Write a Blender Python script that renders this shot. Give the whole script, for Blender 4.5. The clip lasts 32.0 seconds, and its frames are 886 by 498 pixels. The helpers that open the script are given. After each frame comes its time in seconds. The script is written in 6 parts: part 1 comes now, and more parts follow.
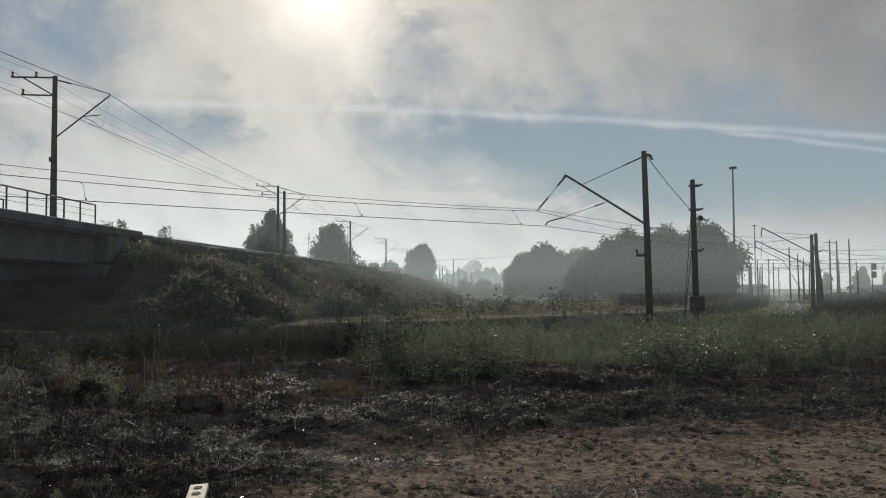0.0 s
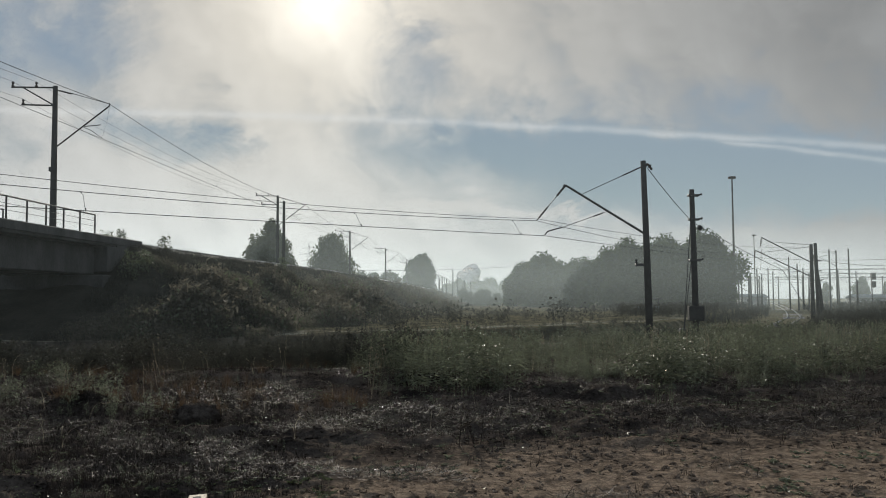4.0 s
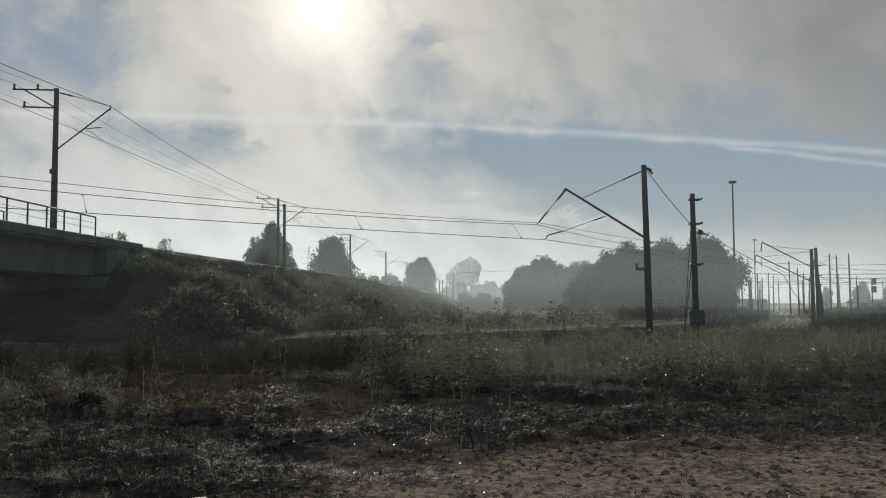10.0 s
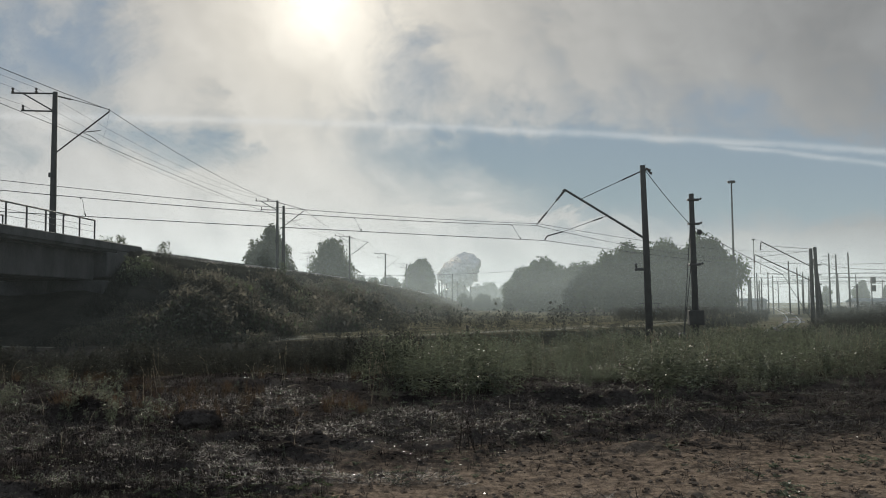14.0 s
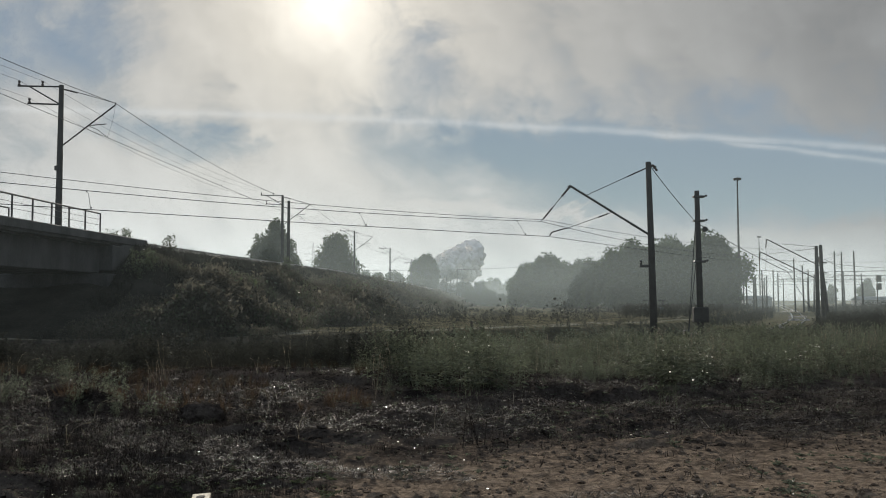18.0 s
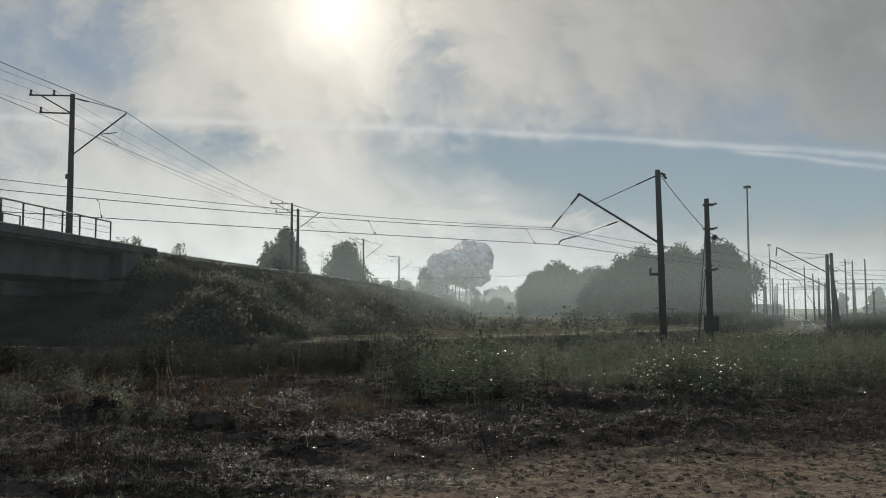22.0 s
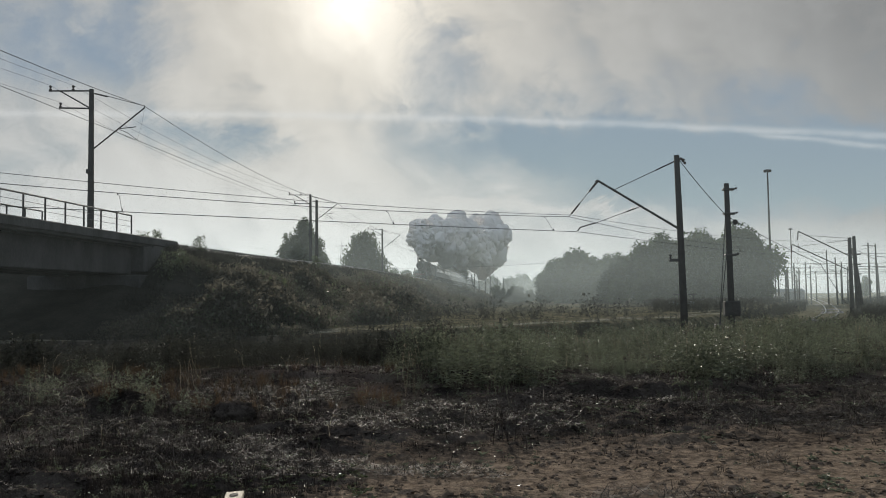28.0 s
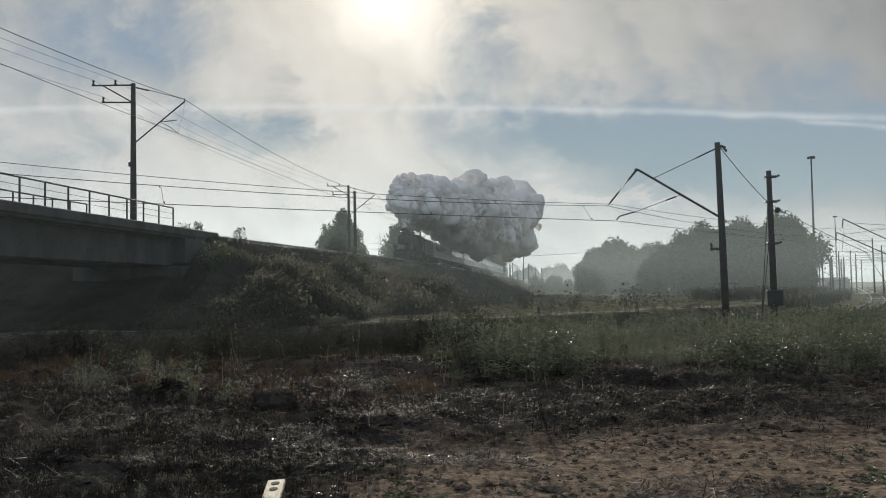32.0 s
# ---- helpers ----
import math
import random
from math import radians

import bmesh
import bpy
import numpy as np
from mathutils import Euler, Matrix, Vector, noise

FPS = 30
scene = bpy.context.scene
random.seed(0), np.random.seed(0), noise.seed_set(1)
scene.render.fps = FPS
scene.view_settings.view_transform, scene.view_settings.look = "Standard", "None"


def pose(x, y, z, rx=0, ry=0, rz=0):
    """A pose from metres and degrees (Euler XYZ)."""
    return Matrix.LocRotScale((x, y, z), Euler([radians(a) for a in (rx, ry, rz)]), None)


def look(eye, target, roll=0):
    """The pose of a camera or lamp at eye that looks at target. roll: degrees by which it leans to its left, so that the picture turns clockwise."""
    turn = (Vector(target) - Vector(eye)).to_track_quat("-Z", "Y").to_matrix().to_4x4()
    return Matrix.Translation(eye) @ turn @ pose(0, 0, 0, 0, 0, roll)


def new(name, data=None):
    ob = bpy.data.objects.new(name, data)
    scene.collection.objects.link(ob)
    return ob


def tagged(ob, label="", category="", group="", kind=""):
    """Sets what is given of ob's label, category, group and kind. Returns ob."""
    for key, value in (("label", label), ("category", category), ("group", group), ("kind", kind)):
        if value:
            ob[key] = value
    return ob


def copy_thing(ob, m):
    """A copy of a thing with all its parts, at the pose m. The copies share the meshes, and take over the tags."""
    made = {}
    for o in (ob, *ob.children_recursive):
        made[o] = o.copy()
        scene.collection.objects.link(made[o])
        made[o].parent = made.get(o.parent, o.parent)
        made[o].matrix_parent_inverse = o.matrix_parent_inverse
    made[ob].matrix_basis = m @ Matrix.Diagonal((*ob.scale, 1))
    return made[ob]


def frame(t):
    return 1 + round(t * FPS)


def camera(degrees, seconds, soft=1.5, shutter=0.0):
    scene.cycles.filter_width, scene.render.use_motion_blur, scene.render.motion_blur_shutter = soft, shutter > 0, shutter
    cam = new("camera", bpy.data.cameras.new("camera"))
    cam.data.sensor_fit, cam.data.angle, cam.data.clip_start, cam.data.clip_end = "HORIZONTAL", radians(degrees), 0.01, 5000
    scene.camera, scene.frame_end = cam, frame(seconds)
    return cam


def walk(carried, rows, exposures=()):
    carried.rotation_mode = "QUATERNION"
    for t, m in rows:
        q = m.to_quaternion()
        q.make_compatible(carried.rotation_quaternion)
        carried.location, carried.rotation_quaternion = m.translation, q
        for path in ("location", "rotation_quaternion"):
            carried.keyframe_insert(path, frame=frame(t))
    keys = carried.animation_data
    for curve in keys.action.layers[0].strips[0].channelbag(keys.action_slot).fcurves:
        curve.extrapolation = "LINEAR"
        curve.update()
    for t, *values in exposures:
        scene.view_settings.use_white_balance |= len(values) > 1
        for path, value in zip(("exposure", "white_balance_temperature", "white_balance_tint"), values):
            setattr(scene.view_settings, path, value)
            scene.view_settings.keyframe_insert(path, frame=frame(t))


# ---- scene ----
EYE = 1.6
SUN_DIR = Vector((-0.136, 1.0, 0.352)).normalized()
cam = camera(53.5, 32.0, soft=1.0)
# seconds and turn in degrees; the camera is held in the hand at one spot
PATH = [
    (0, 92.724, 0.372, 0.018), (0.5, 92.866, 0.353, 0.092), (1, 93, 0.277, 0.131), (1.5, 92.968, 0.266, 0.142),
    (2, 92.944, 0.257, 0.112), (2.5, 93.027, 0.295, 0.01), (3, 93.159, 0.359, -0.034), (3.5, 93.341, 0.392, 0.008),
    (5.5, 93.38, 0.337, -0.132), (6, 93.528, 0.356, -0.147), (6.5, 93.603, 0.32, -0.137), (7, 93.56, 0.28, -0.104),
    (7.5, 93.515, 0.33, -0.04), (8, 93.49, 0.406, -0.014), (8.5, 93.542, 0.492, -0.004), (9, 93.494, 0.47, -0.022),
    (9.5, 93.456, 0.356, 0.019), (10, 93.587, 0.184, 0.002), (10.5, 93.801, 0.24, -0.087), (11, 93.904, 0.376, -0.103),
    (11.5, 93.925, 0.451, -0.123), (12, 93.896, 0.407, -0.175), (12.5, 93.904, 0.373, -0.234), (13, 93.849, 0.388, -0.215),
    (13.5, 93.768, 0.458, -0.145), (14, 93.676, 0.503, -0.02), (14.5, 93.543, 0.525, 0.039), (16.5, 93.382, 0.279, 0.222),
    (17, 93.343, 0.239, 0.264), (17.5, 93.308, 0.148, 0.288), (18, 93.378, 0.116, 0.268), (18.5, 93.416, 0.151, 0.279),
    (19, 93.481, 0.185, 0.348), (19.5, 93.507, 0.253, 0.365), (20, 93.549, 0.295, 0.28), (20.5, 93.557, 0.221, 0.258),
    (21, 93.566, 0.232, 0.303), (21.5, 93.732, 0.174, 0.612), (22, 93.907, 0.075, 0.851), (22.5, 93.909, 0.153, 0.962),
    (23, 93.877, 0.252, 0.986), (23.5, 93.996, 0.351, 0.933), (24, 94.095, 0.396, 0.914), (24.5, 94.159, 0.471, 1.001),
    (25, 94.063, 0.546, 0.954), (25.5, 93.888, 0.669, 1.024), (27.5, 93.3, 0.758, 1.969), (28, 93.198, 0.809, 2.119),
    (28.5, 93.17, 0.906, 2.289), (29, 93.15, 1.086, 2.534), (29.5, 93.029, 1.138, 2.79), (30, 92.806, 0.999, 3.079),
    (30.5, 92.669, 0.865, 3.348), (31, 92.64, 0.87, 3.657), (31.5, 92.614, 0.871, 4.087), (32, 92.595, 0.994, 4.598),
]
walk(cam, [(t, pose(0, 0, EYE, rx, ry, rz)) for t, rx, ry, rz in PATH], exposures=[(0, 0.0), (29.5, 0.0), (31, 0.12), (32, 0.1)])


# ---- node helpers ----
def node(nt, kind, **inputs):
    n = nt.nodes.new(kind)
    for key, value in inputs.items():
        n.inputs[key.replace("_", " ")].default_value = value
    return n


def math_node(nt, op, a, b=None, c=None, clamp=False):
    n = nt.nodes.new("ShaderNodeMath")
    n.operation, n.use_clamp = op, clamp
    for i, v in enumerate((a, b, c)):
        if v is None:
            continue
        if isinstance(v, (int, float)):
            n.inputs[i].default_value = v
        else:
            nt.links.new(v, n.inputs[i])
    return n.outputs[0]


def mix_col(nt, fac, a, b, mode="MIX"):
    n = nt.nodes.new("ShaderNodeMix")
    n.data_type, n.blend_type = "RGBA", mode
    for sock, v in ((n.inputs[0], fac), (n.inputs[6], a), (n.inputs[7], b)):
        if isinstance(v, (int, float)):
            sock.default_value = v
        elif isinstance(v, (tuple, list)):
            sock.default_value = (*v, 1) if len(v) == 3 else v
        else:
            nt.links.new(v, sock)
    return n.outputs[2]


def ramp(nt, value, lo, hi):
    n = nt.nodes.new("ShaderNodeMapRange")
    n.interpolation_type = "SMOOTHSTEP"
    n.inputs[1].default_value, n.inputs[2].default_value = lo, hi
    nt.links.new(value, n.inputs[0])
    return n.outputs[0]


def noise_tex(nt, vec, scale, detail=4.0, rough=0.55, distort=0.0):
    n = node(nt, "ShaderNodeTexNoise", Scale=scale, Detail=detail, Roughness=rough, Distortion=distort)
    if vec is not None:
        nt.links.new(vec, n.inputs["Vector"])
    return n.outputs["Fac"]


# ---- world: a thin morning cloud deck over a blue sky, a contrail ----
def make_world():
    w = bpy.data.worlds.new("sky")
    scene.world = w
    w.use_nodes = True
    nt = w.node_tree
    nt.nodes.clear()
    out = nt.nodes.new("ShaderNodeOutputWorld")
    bg = nt.nodes.new("ShaderNodeBackground")
    nt.links.new(bg.outputs[0], out.inputs[0])
    sky = nt.nodes.new("ShaderNodeTexSky")
    sky.sky_type, sky.sun_disc = "NISHITA", False
    sky.sun_elevation, sky.sun_rotation = math.asin(SUN_DIR.z), math.atan2(SUN_DIR.x, SUN_DIR.y)
    sky.air_density, sky.dust_density, sky.ozone_density = 1.0, 0.0, 3.0
    tc = nt.nodes.new("ShaderNodeTexCoord")
    d = tc.outputs["Generated"]
    sep = nt.nodes.new("ShaderNodeSeparateXYZ")
    nt.links.new(d, sep.inputs[0])
    dx, dy, dz = sep.outputs
    yy = math_node(nt, "MAXIMUM", dy, 0.2)
    u, v = math_node(nt, "DIVIDE", dx, yy), math_node(nt, "DIVIDE", dz, yy)
    # warped noise for the cloud edges
    comb = nt.nodes.new("ShaderNodeCombineXYZ")
    nt.links.new(u, comb.inputs[0])
    nt.links.new(math_node(nt, "MULTIPLY", v, 1.5), comb.inputs[1])
    uv = comb.outputs[0]
    n1 = noise_tex(nt, uv, 5.0, 8.0, 0.6, 0.5)
    n2 = noise_tex(nt, uv, 14.0, 8.0, 0.6, 0.3)
    wob = math_node(nt, "MULTIPLY", math_node(nt, "SUBTRACT", n1, 0.5), 0.16)
    wob2 = math_node(nt, "MULTIPLY", math_node(nt, "SUBTRACT", n2, 0.5), 0.10)
    ub, vb = math_node(nt, "ADD", u, wob), math_node(nt, "ADD", v, wob2)

    def blob(u0, v0, a, b, tilt=0.0):
        p = math_node(nt, "SUBTRACT", ub, u0)
        q = math_node(nt, "SUBTRACT", vb, v0)
        q = math_node(nt, "SUBTRACT", q, math_node(nt, "MULTIPLY", p, tilt))
        p = math_node(nt, "POWER", math_node(nt, "ABSOLUTE", math_node(nt, "DIVIDE", p, a)), 2.0)
        q = math_node(nt, "POWER", math_node(nt, "ABSOLUTE", math_node(nt, "DIVIDE", q, b)), 2.0)
        return math_node(nt, "EXPONENT", math_node(nt, "MULTIPLY", math_node(nt, "ADD", p, q), -1.0))

    dens = math_node(nt, "ADD", 0.72, math_node(nt, "MULTIPLY", math_node(nt, "SUBTRACT", n1, 0.5), 1.1))
    dens = math_node(nt, "ADD", dens, math_node(nt, "MULTIPLY", math_node(nt, "SUBTRACT", n2, 0.5), 0.5))
    # steep drifting streaks
    lean = nt.nodes.new("ShaderNodeCombineXYZ")
    nt.links.new(math_node(nt, "ADD", ub, math_node(nt, "MULTIPLY", vb, 0.35)), lean.inputs[0])
    nt.links.new(math_node(nt, "MULTIPLY", vb, 0.42), lean.inputs[1])
    n3 = noise_tex(nt, lean.outputs[0], 13.0, 6.0, 0.62, 0.4)
    dens = math_node(nt, "ADD", dens, math_node(nt, "MULTIPLY", math_node(nt, "SUBTRACT", n3, 0.5), 0.75))
    for u0, v0, a, b, tilt, k in CLOUDS:
        dens = math_node(nt, "ADD", dens, math_node(nt, "MULTIPLY", blob(u0, v0, a, b, tilt), k))
    cover = ramp(nt, dens, 0.1, 0.95)
    # forward scattering towards the sun
    dot = nt.nodes.new("ShaderNodeVectorMath")
    dot.operation = "DOT_PRODUCT"
    nt.links.new(d, dot.inputs[0])
    dot.inputs[1].default_value = SUN_DIR
    ang = math_node(nt, "ARCCOSINE", math_node(nt, "MINIMUM", dot.outputs["Value"], 0.99999))
    core = math_node(nt, "EXPONENT", math_node(nt, "MULTIPLY", math_node(nt, "POWER", math_node(nt, "DIVIDE", ang, 0.062), 2.0), -1.0))
    halo = math_node(nt, "EXPONENT", math_node(nt, "DIVIDE", ang, -0.12))
    wide = math_node(nt, "EXPONENT", math_node(nt, "DIVIDE", ang, -0.5))
    low = math_node(nt, "EXPONENT", math_node(nt, "MULTIPLY", math_node(nt, "MAXIMUM", v, 0.0), -7.0))
    side = math_node(nt, "MAXIMUM", math_node(nt, "SUBTRACT", 0.75, math_node(nt, "MULTIPLY", u, 0.7)), 0.3)
    side = math_node(nt, "MINIMUM", side, 1.1)
    lum = math_node(nt, "ADD", 0.295, math_node(nt, "MULTIPLY", wide, 0.16))
    lum = math_node(nt, "ADD", lum, math_node(nt, "MULTIPLY", halo, 0.46))
    lum = math_node(nt, "ADD", lum, math_node(nt, "MULTIPLY", core, 0.30))
    lum = math_node(nt, "ADD", lum, math_node(nt, "MULTIPLY", math_node(nt, "MULTIPLY", low, side), 0.52))
    lum = math_node(nt, "SUBTRACT", lum, math_node(nt, "MULTIPLY", ramp(nt, u, 0.1, 0.5), 0.085))
    back = ramp(nt, math_node(nt, "ADD", math_node(nt, "MULTIPLY", dy, -1.0), math_node(nt, "MULTIPLY", dz, 0.5)), -0.4, 0.7)
    lum = math_node(nt, "ADD", lum, math_node(nt, "MULTIPLY", back, 0.22))
    lum = math_node(nt, "ADD", lum, math_node(nt, "MULTIPLY", blob(0.48, 0.045, 0.14, 0.032), 0.10))
    tone = math_node(nt, "ADD", 0.49, math_node(nt, "ADD", math_node(nt, "MULTIPLY", n2, 0.26), math_node(nt, "MULTIPLY", n1, 0.30)))
    tone = math_node(nt, "ADD", tone, math_node(nt, "MULTIPLY", n3, 0.46))
    lum = math_node(nt, "MULTIPLY", lum, tone)
    warm = mix_col(nt, math_node(nt, "MINIMUM", math_node(nt, "MULTIPLY", wide, 1.2), 1.0), (0.92, 0.98, 1.05), (1.03, 0.983, 0.895))
    warm = mix_col(nt, math_node(nt, "MULTIPLY", halo, 0.65), warm, (1.09, 0.985, 0.81))
    warm = mix_col(nt, math_node(nt, "MULTIPLY", low, 0.8), warm, (0.915, 0.99, 0.985))
    warm = mix_col(nt, back, warm, (0.82, 0.965, 1.16))
    cloud = mix_col(nt, 1.0, warm, lum, "MULTIPLY")
    # clear sky, veiled by thin haze so that it stays even towards the sun
    blue = mix_col(nt, 1.0, sky.outputs[0], (SKY_K, SKY_K, SKY_K), "MULTIPLY")
    veil = mix_col(nt, 1.0, blue, (0.45, 0.45, 0.45), "DARKEN")
    blue = mix_col(nt, 0.75, veil, (0.288, 0.34, 0.388))
    col = mix_col(nt, cover, blue, cloud)
    # contrail: two thin strands
    cu = math_node(nt, "MULTIPLY", math_node(nt, "MULTIPLY", u, u), -0.03)
    line = math_node(nt, "ADD", math_node(nt, "ADD", 0.2045, math_node(nt, "MULTIPLY", u, -0.05)), cu)
    dv = math_node(nt, "SUBTRACT", math_node(nt, "ADD", v, math_node(nt, "MULTIPLY", wob2, 0.10)), line)
    trail = math_node(nt, "EXPONENT", math_node(nt, "MULTIPLY", math_node(nt, "POWER", math_node(nt, "ABSOLUTE", math_node(nt, "DIVIDE", dv, 0.0042)), 2.0), -1.0))
    dv2 = math_node(nt, "SUBTRACT", dv, math_node(nt, "MULTIPLY", math_node(nt, "SUBTRACT", u, 0.25), -0.06))
    trail2 = math_node(nt, "EXPONENT", math_node(nt, "MULTIPLY", math_node(nt, "POWER", math_node(nt, "ABSOLUTE", math_node(nt, "DIVIDE", dv2, 0.0030)), 2.0), -1.0))
    trail2 = math_node(nt, "MULTIPLY", trail2, ramp(nt, u, 0.28, 0.36))
    trail = math_node(nt, "MAXIMUM", trail, trail2)
    trail = math_node(nt, "MULTIPLY", trail, math_node(nt, "ADD", math_node(nt, "MULTIPLY", ramp(nt, n2, 0.2, 0.6), 0.26), 0.13))
    col = mix_col(nt, trail, col, (0.72, 0.74, 0.74))
    nt.links.new(col, bg.inputs[0])
    bg.inputs[1].default_value = 1.0


# cloud banks and gaps: centre and half sizes in tangents of the view, tilt, strength
SKY_K = 0.06
CLOUDS = [
    (-0.19, 0.31, 0.15, 0.09, 0.0, 0.55), (0.16, 0.33, 0.22, 0.10, 0.0, 0.25), (0.44, 0.33, 0.12, 0.12, 0.0, 0.35),
    (-0.47, 0.30, 0.12, 0.07, 0.0, -0.5), (-0.30, 0.185, 0.12, 0.020, -0.2, -0.5), (-0.45, 0.235, 0.10, 0.03, 0.0, 0.15),
    (-0.045, 0.275, 0.05, 0.075, 0.0, -0.42), (0.04, 0.175, 0.13, 0.03, 0.0, -0.45),
    (0.24, 0.14, 0.16, 0.055, -0.1, -0.65), (0.46, 0.145, 0.18, 0.045, 0.0, -0.75), (0.36, 0.225, 0.06, 0.045, 0.0, -0.4),
    (-0.16, 0.135, 0.11, 0.045, -0.45, 0.5), (0.47, 0.045, 0.13, 0.035, 0.0, 1.3),
    (0.00, 0.103, 0.10, 0.006, -0.03, 0.7), (0.16, 0.098, 0.04, 0.004, -0.03, 0.5), (-0.42, 0.12, 0.15, 0.05, 0.0, 0.45), (0.12, 0.03, 0.35, 0.04, 0.0, 0.35),
]
make_world()
sun_lamp = bpy.data.lights.new("sun", "SUN")
sun_lamp.energy, sun_lamp.angle, sun_lamp.color = 5.0, radians(1.5), (1.0, 0.93, 0.82)
sun = new("sun", sun_lamp)
sun.matrix_world = look(SUN_DIR * 500, (0, 0, 0))


# ---- materials ----
def surface(name, dark, light, scale=3.0, rough=0.85, metal=0.0, fine=40.0, bump=0.25, island=0.0, objvar=0.0,
            through_light=0.0, spec=0.5, stretch=(1, 1, 1)):
    m = bpy.data.materials.new(name)
    m.use_nodes = True
    nt = m.node_tree
    b = nt.nodes["Principled BSDF"]
    tc = nt.nodes.new("ShaderNodeTexCoord")
    mp = nt.nodes.new("ShaderNodeMapping")
    mp.inputs["Scale"].default_value = stretch
    nt.links.new(tc.outputs["Object"], mp.inputs[0])
    big = noise_tex(nt, mp.outputs[0], scale, 4.0, 0.6)
    small = noise_tex(nt, mp.outputs[0], fine, 4.0, 0.6)
    fac = math_node(nt, "ADD", math_node(nt, "MULTIPLY", big, 0.65), math_node(nt, "MULTIPLY", small, 0.35))
    fac = ramp(nt, fac, 0.32, 0.68)
    if island:
        g = nt.nodes.new("ShaderNodeNewGeometry")
        fac = math_node(nt, "ADD", math_node(nt, "MULTIPLY", fac, 1 - island), math_node(nt, "MULTIPLY", g.outputs["Random Per Island"], island))
    if objvar:
        o = nt.nodes.new("ShaderNodeObjectInfo")
        fac = math_node(nt, "ADD", math_node(nt, "MULTIPLY", fac, 1 - objvar), math_node(nt, "MULTIPLY", o.outputs["Random"], objvar))
    nt.links.new(mix_col(nt, fac, dark, light), b.inputs["Base Color"])
    b.inputs["Roughness"].default_value, b.inputs["Metallic"].default_value = rough, metal
    b.inputs["Specular IOR Level"].default_value = spec
    if bump:
        bp = node(nt, "ShaderNodeBump", Strength=bump, Distance=0.02)
        nt.links.new(small, bp.inputs["Height"])
        nt.links.new(bp.outputs[0], b.inputs["Normal"])
    if through_light:
        tr = nt.nodes.new("ShaderNodeBsdfTranslucent")
        nt.links.new(mix_col(nt, fac, dark, light), tr.inputs[0])
        mx = nt.nodes.new("ShaderNodeMixShader")
        mx.inputs[0].default_value = through_light
        out = nt.nodes["Material Output"]
        nt.links.new(b.outputs[0], mx.inputs[1])
        nt.links.new(tr.outputs[0], mx.inputs[2])
        nt.links.new(mx.outputs[0], out.inputs[0])
    return m


def glow(name, colour, strength):
    m = bpy.data.materials.new(name)
    m.use_nodes = True
    b = m.node_tree.nodes["Principled BSDF"]
    b.inputs["Base Color"].default_value = (*colour, 1)
    b.inputs["Emission Color"].default_value = (*colour, 1)
    b.inputs["Emission Strength"].default_value = strength
    return m


def ground_material():
    m = surface("earth", (0.014, 0.012, 0.011), (0.082, 0.070, 0.060), 1.2, 0.9, fine=22.0, bump=0.9)
    nt = m.node_tree
    b = nt.nodes["Principled BSDF"]
    g = nt.nodes.new("ShaderNodeNewGeometry")
    sep = nt.nodes.new("ShaderNodeSeparateXYZ")
    nt.links.new(g.outputs["Position"], sep.inputs[0])
    x, y, _ = sep.outputs
    pos = g.outputs["Position"]
    n = noise_tex(nt, pos, 0.9, 6.0, 0.65)
    nf = noise_tex(nt, pos, 9.0, 6.0, 0.7)
    wob = math_node(nt, "ADD", math_node(nt, "MULTIPLY", math_node(nt, "SUBTRACT", n, 0.5), 5.0),
                    math_node(nt, "MULTIPLY", math_node(nt, "SUBTRACT", nf, 0.5), 2.2))
    # the trodden bare patch of sandy soil
    e1 = math_node(nt, "SUBTRACT", math_node(nt, "ADD", 10.3, math_node(nt, "MULTIPLY", x, 0.15)), y)
    e2 = math_node(nt, "SUBTRACT", x, math_node(nt, "ADD", -2.0, math_node(nt, "MULTIPLY", math_node(nt, "SUBTRACT", y, 6.8), 0.22)))
    edge = math_node(nt, "ADD", math_node(nt, "MINIMUM", e1, math_node(nt, "MULTIPLY", e2, 1.6)), wob)
    bare = ramp(nt, edge, -0.3, 2.2)
    old = b.inputs["Base Color"].links[0].from_socket
    sand = mix_col(nt, ramp(nt, nf, 0.3, 0.7), (0.072, 0.056, 0.043), (0.225, 0.176, 0.134))
    far = ramp(nt, y, 36.0, 60.0)
    dry = mix_col(nt, ramp(nt, n, 0.35, 0.65), (0.048, 0.048, 0.030), (0.15, 0.135, 0.09))
    col = mix_col(nt, far, mix_col(nt, bare, old, sand), dry)
    path = nt.nodes.new("ShaderNodeAttribute")
    path.attribute_name = "path"
    stony = mix_col(nt, ramp(nt, nf, 0.35, 0.65), (0.10, 0.098, 0.075), (0.30, 0.29, 0.24))
    pm = math_node(nt, "MULTIPLY", path.outputs["Fac"], ramp(nt, noise_tex(nt, pos, 0.5, 4.0, 0.6), 0.38, 0.6))
    col = mix_col(nt, pm, col, stony)
    nt.links.new(col, b.inputs["Base Color"])
    b.inputs["Specular IOR Level"].default_value = 0.0
    for n in nt.nodes:
        if n.type == "BUMP":
            n.inputs["Distance"].default_value = 0.05
    return m


